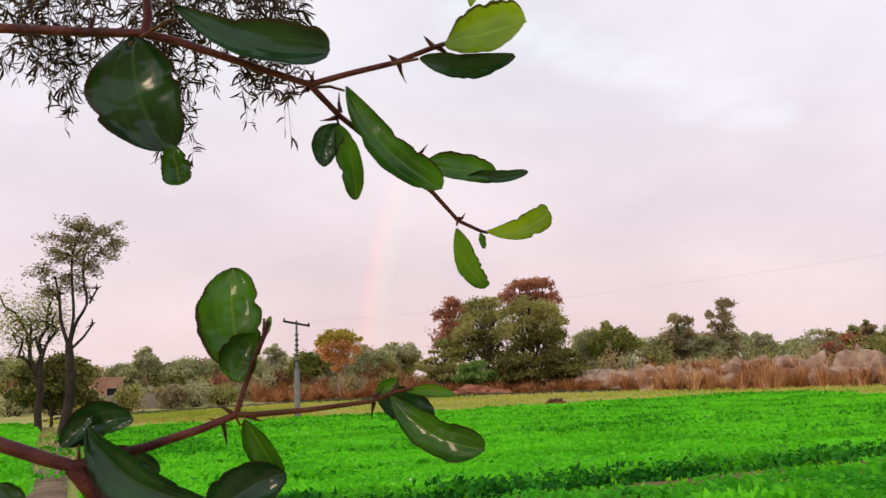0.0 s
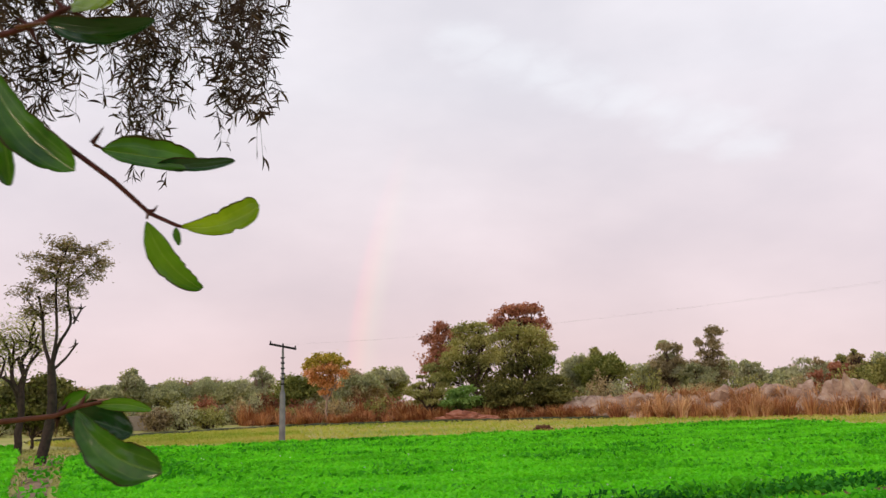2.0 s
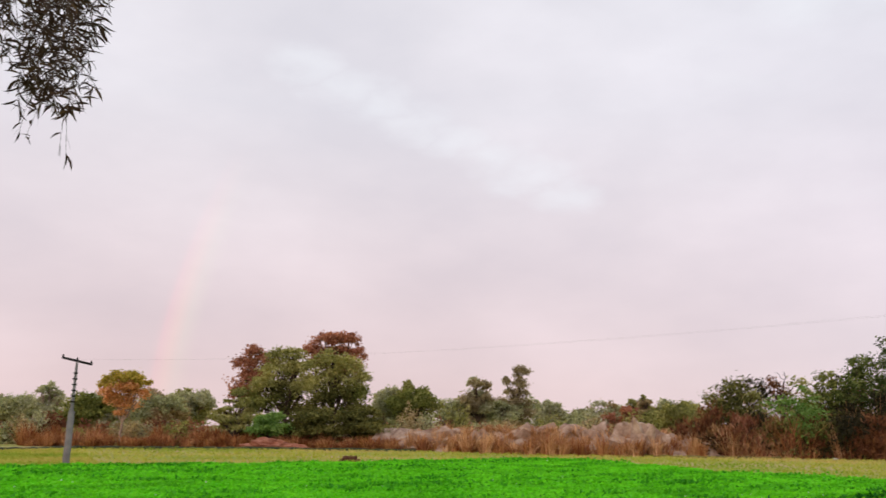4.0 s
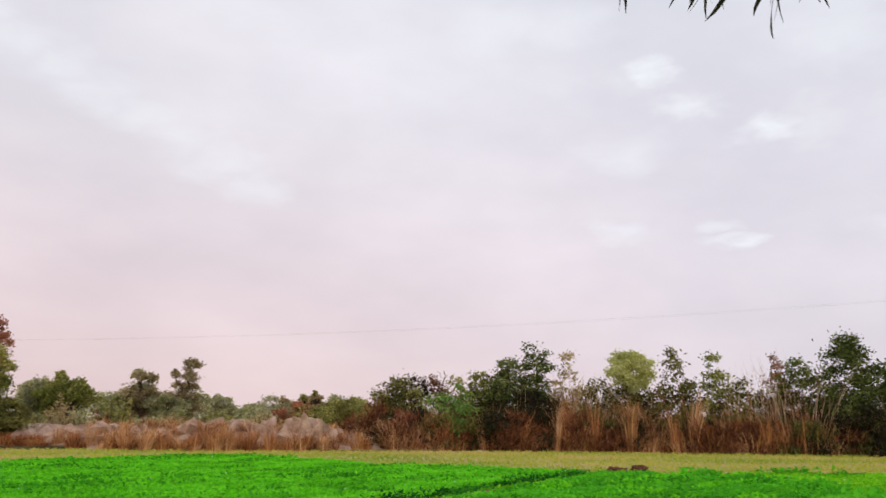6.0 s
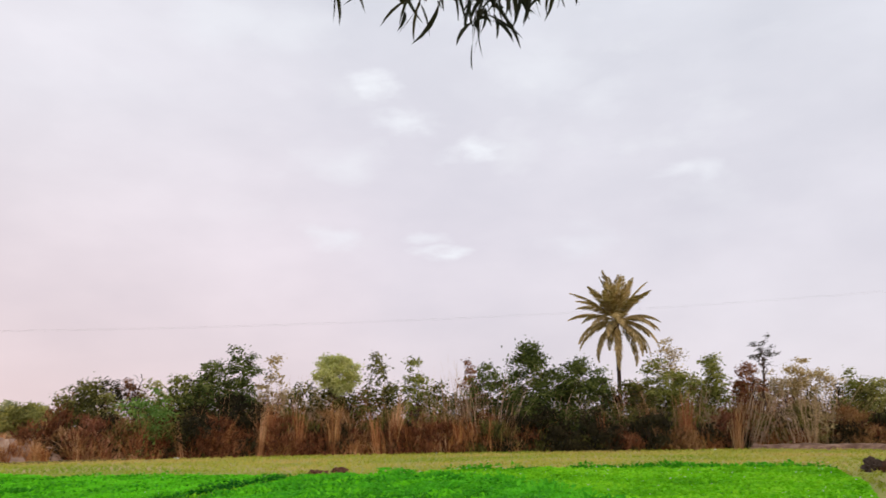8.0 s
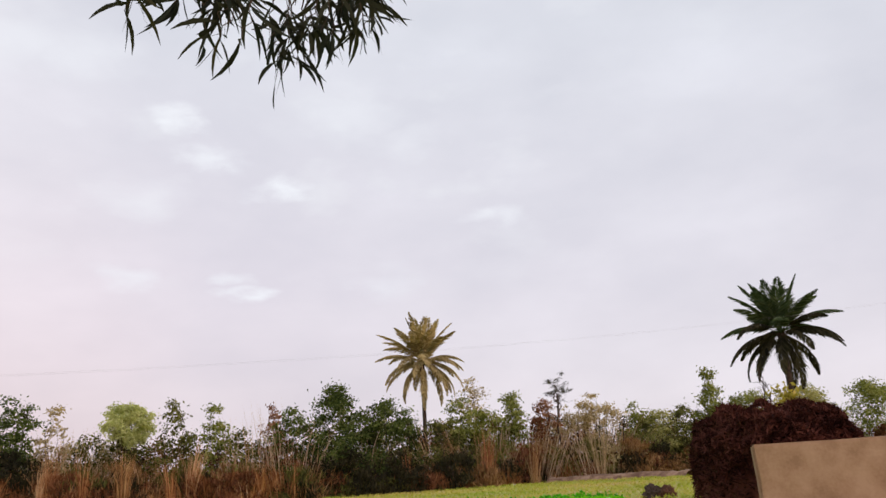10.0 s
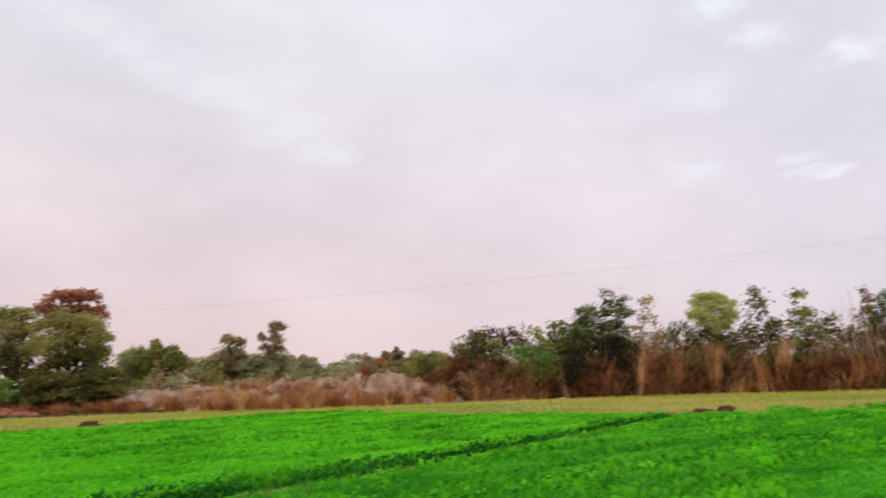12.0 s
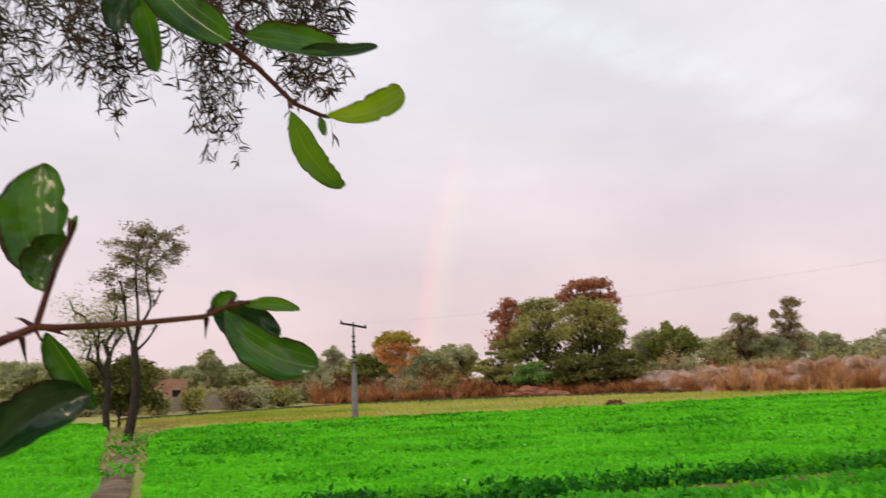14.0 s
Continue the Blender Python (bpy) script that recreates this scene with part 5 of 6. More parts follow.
bare_tree("thorn_tree", P(82.3, 70), "dark bare thorn tree with tufted ends above the thicket", 8.6, [(0.1, 0, 8.5), (-0.7, 0.2, 7.6), (0.7, 0, 7.8), (1.3, 0, 7.3), (-0.2, 0, 8.1)], 0.13, 95, 0.4, BARK, SCRUB_DARK, 620, 0.22, 0.84, (0.6, 0.72))
bare_tree("dead_snag", P(38.1, 62), "dead bare trunk sticking out of the thicket", 6.2, [(0.3, 0, 6.1), (-0.4, 0, 5.7), (0.1, 0.2, 5.2)], 0.12, 96)
bare_tree("dead_bush", P(96.6, 45), "bare branching shrub behind the brush heap", 5.2, [(-0.8, 0, 5.0), (0.5, 0, 5.4), (-0.2, 0.2, 5.8)], 0.09, 97)
def feather_tree():
    rng = np.random.default_rng(98)
    ob = empty("thin_tree", P(-26.25, 27.2), "slender bowed tree with tufted limbs and a thin feathery crown", "tree")
    ob.rotation_euler = (0, 0, radians(26))
    lines = (((-0.2, 0, -0.1), (0.0, 0, 0.9), (0.1, 0, 1.8), (0.02, 0, 2.6), (-0.02, 0, 3.1)),
             ((-0.02, 0, 3.0), (-0.28, 0.1, 3.8), (-0.34, 0.15, 4.6), (-0.5, 0.2, 5.3)),
             ((0.0, 0, 3.2), (0.1, -0.1, 4.0), (0.02, -0.1, 4.9), (-0.05, -0.1, 5.9), (0.2, 0, 6.7)),
             ((0.02, 0, 3.1), (0.15, 0.1, 3.8), (0.55, 0.1, 4.4), (0.32, 0.1, 5.2), (0.35, 0.1, 6.1), (0.6, 0.1, 6.7)),
             ((0.55, 0.1, 4.4), (0.78, 0.15, 4.9)), ((0.3, 0.1, 5.6), (0.8, 0.2, 6.1), (1.2, 0.2, 6.5)),
             ((0.03, 0, 2.9), (0.4, -0.05, 3.3), (0.65, -0.05, 3.7)), ((-0.34, 0.15, 4.5), (-0.8, 0.1, 5.1)))
    radii = ((0.19, 0.13), (0.07, 0.035), (0.06, 0.025), (0.065, 0.02), (0.04, 0.03), (0.03, 0.012), (0.05, 0.035), (0.03, 0.012))
    paths = []
    for ln, (r0, r1) in zip(lines, radii):
        p = np.array(ln)
        s = np.linspace(0, len(p) - 1, 14)
        q = np.stack([np.interp(s, np.arange(len(p)), p[:, i]) for i in range(3)], 1)
        q[1:-1] = (q[:-2] + q[1:-1] * 2 + q[2:]) / 4
        paths.append(np.concatenate([q, np.linspace(r0, r1, 14)[:, None]], 1))
    ends = [np.array(e) for e in ((0.78, 0.15, 4.9), (0.65, -0.05, 3.7), (-0.34, 0.15, 4.7), (0.62, 0.1, 4.55))]
    for e in ends:
        for _ in range(9):
            paths.append(limb(rng, e, e + unit(rng.normal(size=3) + np.array([0, 0, 0.4])) * rng.uniform(0.08, 0.22), 0.03, 0.008, 4, 0.1))
    C, D = [], []
    layers = ((0.3, 7.45, 0.5, 0.16), (1.0, 7.3, 0.5, 0.18), (1.55, 6.95, 0.4, 0.2), (0.6, 6.95, 0.55, 0.22), (-0.25, 6.95, 0.5, 0.2), (1.2, 6.55, 0.45, 0.2), (0.25, 6.45, 0.55, 0.22), (-0.55, 6.35, 0.42, 0.22),
              (0.8, 6.05, 0.42, 0.2), (-0.85, 5.85, 0.4, 0.22), (0.0, 5.8, 0.4, 0.2), (-0.65, 5.25, 0.4, 0.2), (0.35, 5.4, 0.3, 0.15))
    for x, z, rx, rz in layers:
        c = np.array([x * 0.82 - 0.12, 0.1, z - 0.45])
        near_ = min(paths[:8], key=lambda p: np.linalg.norm(p[:, :3] - c, axis=1).min())
        j = near_[np.linalg.norm(near_[:, :3] - c, axis=1).argmin(), :3]
        for _ in range(int(22 * rx)):
            e = c + rng.normal(size=3) * np.array([rx, rx * 0.8, rz]) * 0.62
            paths.append(limb(rng, j, e, 0.012, 0.003, 5, 0.14))
            m = 44
            out = unit(e - j + np.array([0, 0, 0.1]))
            C.append(e + out * rng.uniform(-0.16, 0.08, (m, 1)) + rng.normal(size=(m, 3)) * np.array([0.13, 0.13, 0.09]))
            D.append(unit(rng.normal(size=(m, 3)) * np.array([1, 1, 0.5]) + out * 0.5 + np.array([0, 0, -0.45])))
    part("trunk", raw("trunk", *tube_geo(paths), DARK_BARK, True), ob)
    C, D = np.concatenate(C), np.concatenate(D)
    s = rng.uniform(0.08, 0.17, len(C))
    part("crown", raw("crown", *leaf_geo(rng, C, s, s * 0.3, D), DUSTY), ob)


feather_tree()
slim = bare_tree("thin_tree", P(-28.0, 34.4), "thin half-bare tree with sparse olive leaves", 5.6,
          [(-1.5, 0, 5.4), (-0.5, 0.2, 4.6), (0.5, 0, 4.8), (-1.0, 0.3, 3.9), (0.3, 0, 5.2)], 0.17, 99, 0.95, DARK_BARK, OLIVE, 4200, 0.13, 0.38)
slim.rotation_euler = (0, 0, radians(28))
tree("bush", P(-27.2, 38), "dark rounded bush behind the thin trees", "bush", ball_blobs(np.random.default_rng(7), 3.4, 3.4, 0.15), DEEP, 0.08, 0.2, 2200, 0.2, 22, seed=61)


# power pole and wires
def power_pole(at, h, label, arm=1.15):
    ob = empty("power_pole", at, label, "power pole")
    part("post", raw("post", *tube_geo([np.array([[0, 0, -0.1, 0.135], [0, 0, h * 0.52, 0.115], [0, 0, h * 0.56, 0.06], [0, 0, h, 0.045]])], 8), CONCRETE, True), ob)
    for i in range(6):
        z = h * 0.62 + i * h * 0.055
        part("rung", raw("rung", *tube_geo([np.array([[-0.085, -0.06, z, 0.032], [0.085, -0.06, z, 0.032]])], 6), IRON), ob)
    bm = bmesh.new()
    bmesh.ops.create_cube(bm, size=1)
    bmesh.ops.scale(bm, vec=(arm, 0.1, 0.09), verts=bm.verts)
    bmesh.ops.bevel(bm, geom=bm.edges[:], offset=0.01, segments=1, affect="EDGES")
    bmesh.ops.rotate(bm, matrix=Matrix.Rotation(radians(12), 3, "Y"), verts=bm.verts)
    bmesh.ops.translate(bm, vec=(0, 0, h + 0.06), verts=bm.verts)
    me = bpy.data.meshes.new("crossarm")
    bm.to_mesh(me)
    bm.free()
    me.materials.append(IRON)
    beam = part("crossarm", me, ob, "dark iron crossarm")
    for x in (-0.5, 0, 0.5):
        part("insulator", raw("insulator", *tube_geo([np.array([[x * arm * 0.9, 0, h + 0.08 - x * 0.22, 0.02], [x * arm * 0.9, 0, h + 0.14 - x * 0.22, 0.04], [x * arm * 0.9, 0, h + 0.2 - x * 0.22, 0.02]])], 8), IRON, True), beam)
    return ob


POLE_A, POLE_B = np.array(place((-6.35, 32.7, 0))), np.array(place((38.9, -20.5, 0)))
pole = power_pole(tuple(POLE_A), 4.0, "grey concrete power pole with a tilted iron crossarm")
pole.rotation_euler = (0, 0, radians(8))
power_pole(tuple(POLE_B), 8.6, "grey concrete power pole at the far end of the wires")


def wire(off):
    a, b = POLE_A + np.array([off, 0, 4.14]), POLE_B + np.array([off, 0.1, 8.74])
    s = np.linspace(0, 1, 50)[:, None]
    p = a + (b - a) * s
    p[:, 2] -= (2.02 * 4 * s * (1 - s))[:, 0]
    me = raw("power_wire", *tube_geo([np.concatenate([p, np.full((50, 1), 0.0009)], 1)], 5), WIRE, True)
    tagged(new("power_wire", me), "thin grey power line slung between two poles", "wire", "power wires")


wire(-0.12)
wire(0.12)


# brush heap, mud wall and the far house
def brush_heap():
    rng = np.random.default_rng(55)
    n = 26000
    ob = empty("brush_heap", place((26.2, -2.95, 0)), "big rounded heap of dark reddish-brown brushwood", "brush heap")
    u, v = rng.uniform(0, 2 * math.pi, n), np.arccos(rng.uniform(0, 1, n))
    bump = np.array([1 + 0.10 * noise.noise(Vector((math.cos(a) * 3, math.sin(a) * 3, b * 3))) for a, b in zip(u, v)])
    k = np.power(np.abs(np.sin(v)), 0.45) * bump * rng.uniform(0.9, 1.02, n)
    C = np.stack([np.cos(u) * k * 3.9, np.sin(u) * k * 2.42, np.abs(np.cos(v)) ** 0.5 * 2.85 * bump], 1)
    D = unit(rng.normal(size=(n, 3)))
    s = rng.uniform(0.12, 0.42, n)
    part("brushwood", raw("brushwood", *leaf_geo(rng, C, s, 0.05, D, 0.03), HEAP), ob)
    bm = bmesh.new()
    bmesh.ops.create_uvsphere(bm, u_segments=36, v_segments=24, radius=1)
    for w in bm.verts:
        k = max(0.0, math.hypot(w.co.x, w.co.y)) ** 0.45
        a = math.atan2(w.co.y, w.co.x)
        z = abs(w.co.z) ** 0.5 if w.co.z > 0 else 0
        w.co = Vector((math.cos(a) * k * 3.7, math.sin(a) * k * 2.22, z * 2.75 * (1 + 0.05 * noise.noise(w.co * 3))))
    me = bpy.data.meshes.new("core")
    bm.to_mesh(me)
    bm.free()
    me.materials.append(HEAP)
    part("core", me, ob)


brush_heap()


def box_mesh(name, size, mat, bevel=0.03, wob=0.0, seed=0):
    bm = bmesh.new()
    bmesh.ops.create_cube(bm, size=1)
    bmesh.ops.scale(bm, vec=size, verts=bm.verts)
    bmesh.ops.bevel(bm, geom=bm.edges[:], offset=bevel, segments=2, affect="EDGES")
    if wob:
        bmesh.ops.subdivide_edges(bm, edges=bm.edges[:], cuts=3, use_grid_fill=True)
        for v in bm.verts:
            v.co += Vector((noise.noise(v.co + Vector((seed, 0, 0))), noise.noise(v.co + Vector((0, seed, 5))), noise.noise(v.co + Vector((9, 0, seed))))) * wob
    bmesh.ops.translate(bm, vec=(0, 0, size[2] / 2), verts=bm.verts)
    me = bpy.data.meshes.new(name)
    bm.to_mesh(me)
    bm.free()
    me.materials.append(mat)
    return me


wall = new("mud_wall", box_mesh("mud_wall", (0.4, 7.0, 1.76), PLASTER, 0.05, 0.04, 3))
wall.location, wall.rotation_euler = place((21.9, -5.45, 0)), (0, 0, radians(6))
tagged(wall, "low smooth wall of pale brown mud plaster", "wall")
stump = empty("stump", place((33.4, 0.9, 0)), "dark weathered stump with a round hollow at the field edge", "stump")
for nm, off, size, sd_, mt in (("body", (0, 0.1, 0), (0.32, 0.40, 0.46), 31, BARK), ("burl", (-0.2, -0.42, 0), (0.32, 0.34, 0.40), 33, CLOD)):
    lump = clod(nm, off, size, "", sd_, mt)
    lump.parent = stump
    for key in ("category", "label"):
        if key in lump:
            del lump[key]


def house(at, turn, size, mat, label, openings):
    ob = empty("house", at, label, "house")
    ob.rotation_euler = (0, 0, radians(turn))
    w, d, h = size
    t = 0.25
    xs = sorted(openings)
    x = -w / 2
    for ox, ow, oz, oh in xs:
        if ox - ow / 2 > x:
            m = box_mesh("wall", (ox - ow / 2 - x, t, h), mat, 0.01)
            part("wall", m, ob).location = ((x + ox - ow / 2) / 2, -d / 2, 0)
        if oz > 0.05:
            part("wall", box_mesh("wall", (ow, t, oz), mat, 0.01), ob).location = (ox, -d / 2, 0)
        part("wall", box_mesh("wall", (ow, t, h - oz - oh), mat, 0.01), ob).location = (ox, -d / 2, oz + oh)
        # near-black panel: the unlit inside of the opening painted as a sheet
        part("shutter", box_mesh("shutter", (ow, 0.06, oh), DARK, 0.01), ob).location = (ox, -d / 2 + 0.09, oz)
        x = ox + ow / 2
    part("wall", box_mesh("wall", (w / 2 - x, t, h), mat, 0.01), ob).location = ((x + w / 2) / 2, -d / 2, 0)
    part("wall", box_mesh("wall", (w, t, h), mat, 0.01), ob).location = (0, d / 2, 0)
    for sx in (-1, 1):
        part("wall", box_mesh("wall", (t, d - t, h), mat, 0.01), ob).location = (sx * (w / 2 - t / 2), 0, 0)
    part("roof", box_mesh("roof", (w + 0.3, d + 0.3, 0.2), mat, 0.02), ob).location = (0, 0, h)
    return ob


house(tuple(P(-24.2, 66)), 24, (3.0, 3.4, 2.25), BRICKY, "small low flat-roofed house of pinkish brick", [(-0.7, 0.6, 0.9, 0.6), (0.7, 0.7, 0.0, 1.6)])
for az, d, h, w, sd_ in ((-22.4, 57, 2.1, 1.9, 1), (-19.6, 60, 1.7, 2.6, 2), (-18.0, 61, 2.3, 2.4, 3), (-24.9, 56, 1.5, 2.2, 4), (-26.6, 58, 2.0, 3.0, 5), (-29.5, 60, 2.2, 3.4, 6), (-16.2, 62, 1.8, 2.6, 7)):
    shoot_bush("shrub", P(az, d), "small rounded olive shrub before the low wall", "bush", h, w, (HAZE, OLIVE, DUSTY)[sd_ % 3], 30, 60, 0.2, 0.1, 700 + sd_, "shrubs along the wall", 0.28)
fence = new("boundary_wall", box_mesh("boundary_wall", (6.0, 0.25, 1.1), GREY_WALL, 0.03, 0.05, 4))
fence.location, fence.rotation_euler = tuple(P(-21.8, 63)), (0, 0, radians(20))
tagged(fence, "low grey boundary wall beside the brick house", "wall")


# gum tree overhead: trunk behind the camera, branches hanging into view
def gum_tree():
    rng = np.random.default_rng(66)
    ob = empty("gum_tree", (-1.9, -2.6, 0), "gum tree with long hanging twigs of narrow dark leaves", "tree")
    o = np.array([-1.9, -2.6, 0])
    paths = [limb(rng, (0, 0, -0.1), (0.3, 0.2, 5.2), 0.2, 0.13, 9, 0.03), limb(rng, (0.3, 0.2, 5.2), (0.6, 1.2, 8.2), 0.12, 0.05, 8, 0.06)]
    hang = []
    eye = np.array([0.08, 0.03, 1.63])
    # bunches: bearing, lowest elevation, half width in degrees, thickness of leaf
    bunches = ((-33.5, 15.0, 1.4, 0.9), (-31.6, 13.8, 0.9, 0.7), (-30.6, 18.4, 0.9, 0.9), (-28.9, 18.6, 0.8, 1.0), (-27.0, 17.8, 0.7, 1.0), (-25.4, 16.0, 0.8, 1.4), (-24.0, 19.4, 0.7, 0.6),
               (-22.4, 21.6, 1.1, 0.5), (-20.6, 16.6, 0.9, 1.1), (-19.0, 14.2, 1.2, 1.7), (-17.7, 16.6, 0.7, 0.9), (-15.6, 20.0, 1.0, 0.5), (-13.6, 16.8, 0.9, 1.2), (-12.0, 16.4, 0.7, 1.1), (-11.0, 19.0, 0.6, 0.9),
               (-31.0, 23.6, 2.2, 0.8), (-27.0, 24.0, 1.6, 0.7), (-19.4, 23.0, 1.4, 0.6), (-16.4, 23.4, 1.2, 0.5), (-12.8, 22.6, 1.4, 0.8), (-36.5, 17.0, 2.4, 0.9), (-40.0, 18.0, 2.6, 0.9))
    hub = eye + np.array([-1.55, 3.4, 3.6]) - o
    paths.append(limb(rng, (0.25, 0.15, 4.6), hub, 0.09, 0.04, 9, 0.05))
    for a, el, half, thick in bunches:
        d = rng.uniform(4.1, 4.9)
        ln = d * (math.tan(radians(30.0)) - math.tan(radians(el)))
        head = eye + np.array([math.sin(radians(a)) * d, math.cos(radians(a)) * d, d * math.tan(radians(30.0))]) - o
        paths.append(limb(rng, hub, head, 0.02, 0.007, 7, 0.1))
        wide = d * math.tan(radians(half)) * 0.5
        for k in range(max(3, int(6.2 * thick))):
            s_ = head + rng.normal(size=3) * np.array([wide, wide, 0.08])
            e_ = head + np.array([rng.normal() * wide * 1.1, rng.normal() * wide, -ln * rng.uniform(0.72, 1.06)])
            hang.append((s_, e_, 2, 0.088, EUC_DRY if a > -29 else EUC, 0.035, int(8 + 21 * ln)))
    eye2 = np.array([0.21, -0.01, 1.65])
    hub2 = eye2 + P(62, 1.44, 1.75) - o
    paths.append(limb(rng, (0.2, 0.1, 4.0), hub2, 0.06, 0.02, 10, 0.04))
    for a, el in ((52.3, 29.8), (55.4, 30.2), (57.3, 28.4), (59.6, 28.3), (62.8, 27.5), (63.8, 26.8), (66.5, 28.5), (67.9, 28.2), (69.4, 28.7), (70.8, 31.4), (61.2, 29.5), (65.2, 29.5), (58.5, 30.5), (68.6, 31)):
        d = rng.uniform(1.85, 2.15)
        low = eye2 + P(a, d, d * math.tan(radians(el + 0.6))) - o
        e = low + np.array([rng.normal() * 0.02, -0.04, rng.uniform(0.26, 0.36)])
        paths.append(limb(rng, hub2, e, 0.008, 0.0035, 7, 0.08))
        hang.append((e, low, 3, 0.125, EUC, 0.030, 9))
    geo = {}
    for e, low, k, ll, mat, wide, m in hang:
        for _ in range(k):
            off = rng.normal(size=3) * np.array([wide, wide, wide * 0.6])
            s, t = e + off, low + off * 1.1 + np.array([0, 0, ll * 0.7])
            t = s + (t - s) * rng.uniform(0.8, 1.0)
            twig = limb(rng, s, t, 0.0026, 0.0009, 8, 0.16)
            paths.append(twig)
            u = rng.uniform(0, 1, m) ** 0.75
            C = np.stack([np.interp(u, np.linspace(0, 1, 8), twig[:, i]) for i in range(3)], 1)
            open_ = 0.8 if ll < 0.1 else 0.5
            D = unit(np.stack([rng.normal(size=m) * open_, rng.normal(size=m) * open_, -rng.uniform(0.7 - open_, 1.3, m)], 1))
            L = ll * rng.uniform(0.6, 1.2, m)
            geo.setdefault(mat.name, [mat, [], [], []])
            g = geo[mat.name]
            g[1].append(C + D * L[:, None] / 2)
            g[2].append(D)
            g[3].append(L)
    part("trunk", raw("trunk", *tube_geo(paths), BARK, True), ob)
    for mat, C, D, L in geo.values():
        C, D, L = np.concatenate(C), np.concatenate(D), np.concatenate(L)
        # sickle-shaped leaves: five rings of two
        n = len(C)
        S = unit(np.cross(D, rng.normal(size=(n, 3))))
        Nn = np.cross(D, S)
        V = np.zeros((n, 10, 3))
        for i, (s, w) in enumerate(((-0.5, 0.02), (-0.25, 0.8), (0.0, 1.0), (0.27, 0.65), (0.5, 0.02))):
            c = C + D * (L * s)[:, None] + S * (L * 0.10 * (1 - 4 * s * s))[:, None]
            wv = S * (np.where(L > 0.1, 0.050, 0.068) * L * w + 0.0004)[:, None]
            V[:, 2 * i], V[:, 2 * i + 1] = c - wv, c + wv
        F = np.array([(0, 1, 3, 2), (2, 3, 5, 4), (4, 5, 7, 6), (6, 7, 9, 8)])[None] + np.arange(n)[:, None, None] * 10
        part("foliage", raw("foliage", V.reshape(-1, 3), F.reshape(-1, 4), mat), ob)


gum_tree()


# thorny jujube: stem out of view, two thin branches close to the camera
def leaf_material(name, dark, light, vein, glow):
    m = bpy.data.materials.new(name)
    m.use_nodes = True
    nt = m.node_tree
    N, L = nt.nodes.new, nt.links.new
    b = nt.nodes["Principled BSDF"]
    uv = N("ShaderNodeUVMap")
    sep = N("ShaderNodeSeparateXYZ")
    L(uv.outputs[0], sep.inputs[0])

    def m1(op, a, b_=None, c=None):
        n = N("ShaderNodeMath")
        n.operation = op
        for i, v in enumerate((a, b_, c)):
            if v is None:
                continue
            if isinstance(v, (int, float)):
                n.inputs[i].default_value = v
            else:
                L(v, n.inputs[i])
        return n.outputs[0]

    au = m1("ABSOLUTE", m1("SUBTRACT", sep.outputs[0], 0.5))
    mid = m1("SUBTRACT", 1.0, m1("SMOOTH_MIN", m1("MULTIPLY", au, 26.0), 1.0, 0.2))
    sidev = m1("SUBTRACT", 1.0, m1("MINIMUM", m1("MULTIPLY", m1("ABSOLUTE", m1("SUBTRACT", au, m1("MULTIPLY_ADD", sep.outputs[1], 0.05, 0.22))), 34.0), 1.0))
    veins = m1("MAXIMUM", mid, m1("MULTIPLY", sidev, 0.28))
    tc = N("ShaderNodeTexCoord")
    n1 = N("ShaderNodeTexNoise")
    n1.inputs["Scale"].default_value, n1.inputs["Detail"].default_value = 55.0, 4
    L(tc.outputs["Object"], n1.inputs[0])
    r = N("ShaderNodeValToRGB")
    r.color_ramp.elements[0].position, r.color_ramp.elements[0].color = 0.32, (*dark, 1)
    r.color_ramp.elements[1].position, r.color_ramp.elements[1].color = 0.74, (*light, 1)
    L(n1.outputs[0], r.inputs[0])
    mx = N("ShaderNodeMix")
    mx.data_type = "RGBA"
    L(m1("MULTIPLY", veins, 0.6), mx.inputs[0])
    L(r.outputs[0], mx.inputs[6])
    mx.inputs[7].default_value = (*vein, 1)
    # pale specks: small glints of light painted in, with white spots and small wounds
    n2 = N("ShaderNodeTexNoise")
    n2.inputs["Scale"].default_value, n2.inputs["Detail"].default_value = 420.0, 3
    L(tc.outputs["Object"], n2.inputs[0])
    speck = N("ShaderNodeMix")
    speck.data_type = "RGBA"
    L(m1("MULTIPLY", m1("GREATER_THAN", n2.outputs[0], 0.815), 0.7), speck.inputs[0])
    L(mx.outputs[2], speck.inputs[6])
    speck.inputs[7].default_value = (0.45, 0.50, 0.34, 1)
    rim = N("ShaderNodeMix")
    rim.data_type = "RGBA"
    n3 = N("ShaderNodeTexNoise")
    n3.inputs["Scale"].default_value, n3.inputs["Detail"].default_value = 140.0, 3
    L(tc.outputs["Object"], n3.inputs[0])
    L(m1("MULTIPLY", m1("GREATER_THAN", m1("MULTIPLY_ADD", n3.outputs[0], 0.05, au), 0.480), 0.9), rim.inputs[0])
    L(speck.outputs[2], rim.inputs[6])
    rim.inputs[7].default_value = (0.035, 0.022, 0.012, 1)
    L(rim.outputs[2], b.inputs["Base Color"])
    b.inputs["Roughness"].default_value, b.inputs["Specular IOR Level"].default_value = 0.33, 0.18
    b.inputs["Coat Weight"].default_value, b.inputs["Coat Roughness"].default_value = 0.6, 0.11
    bp = N("ShaderNodeBump")
    bp.inputs["Strength"].default_value, bp.inputs["Distance"].default_value = 0.6, 0.002
    L(m1("SUBTRACT", n1.outputs[0], m1("MULTIPLY", veins, 0.3)), bp.inputs["Height"])
    L(bp.outputs[0], b.inputs["Normal"])
    t = N("ShaderNodeBsdfTranslucent")
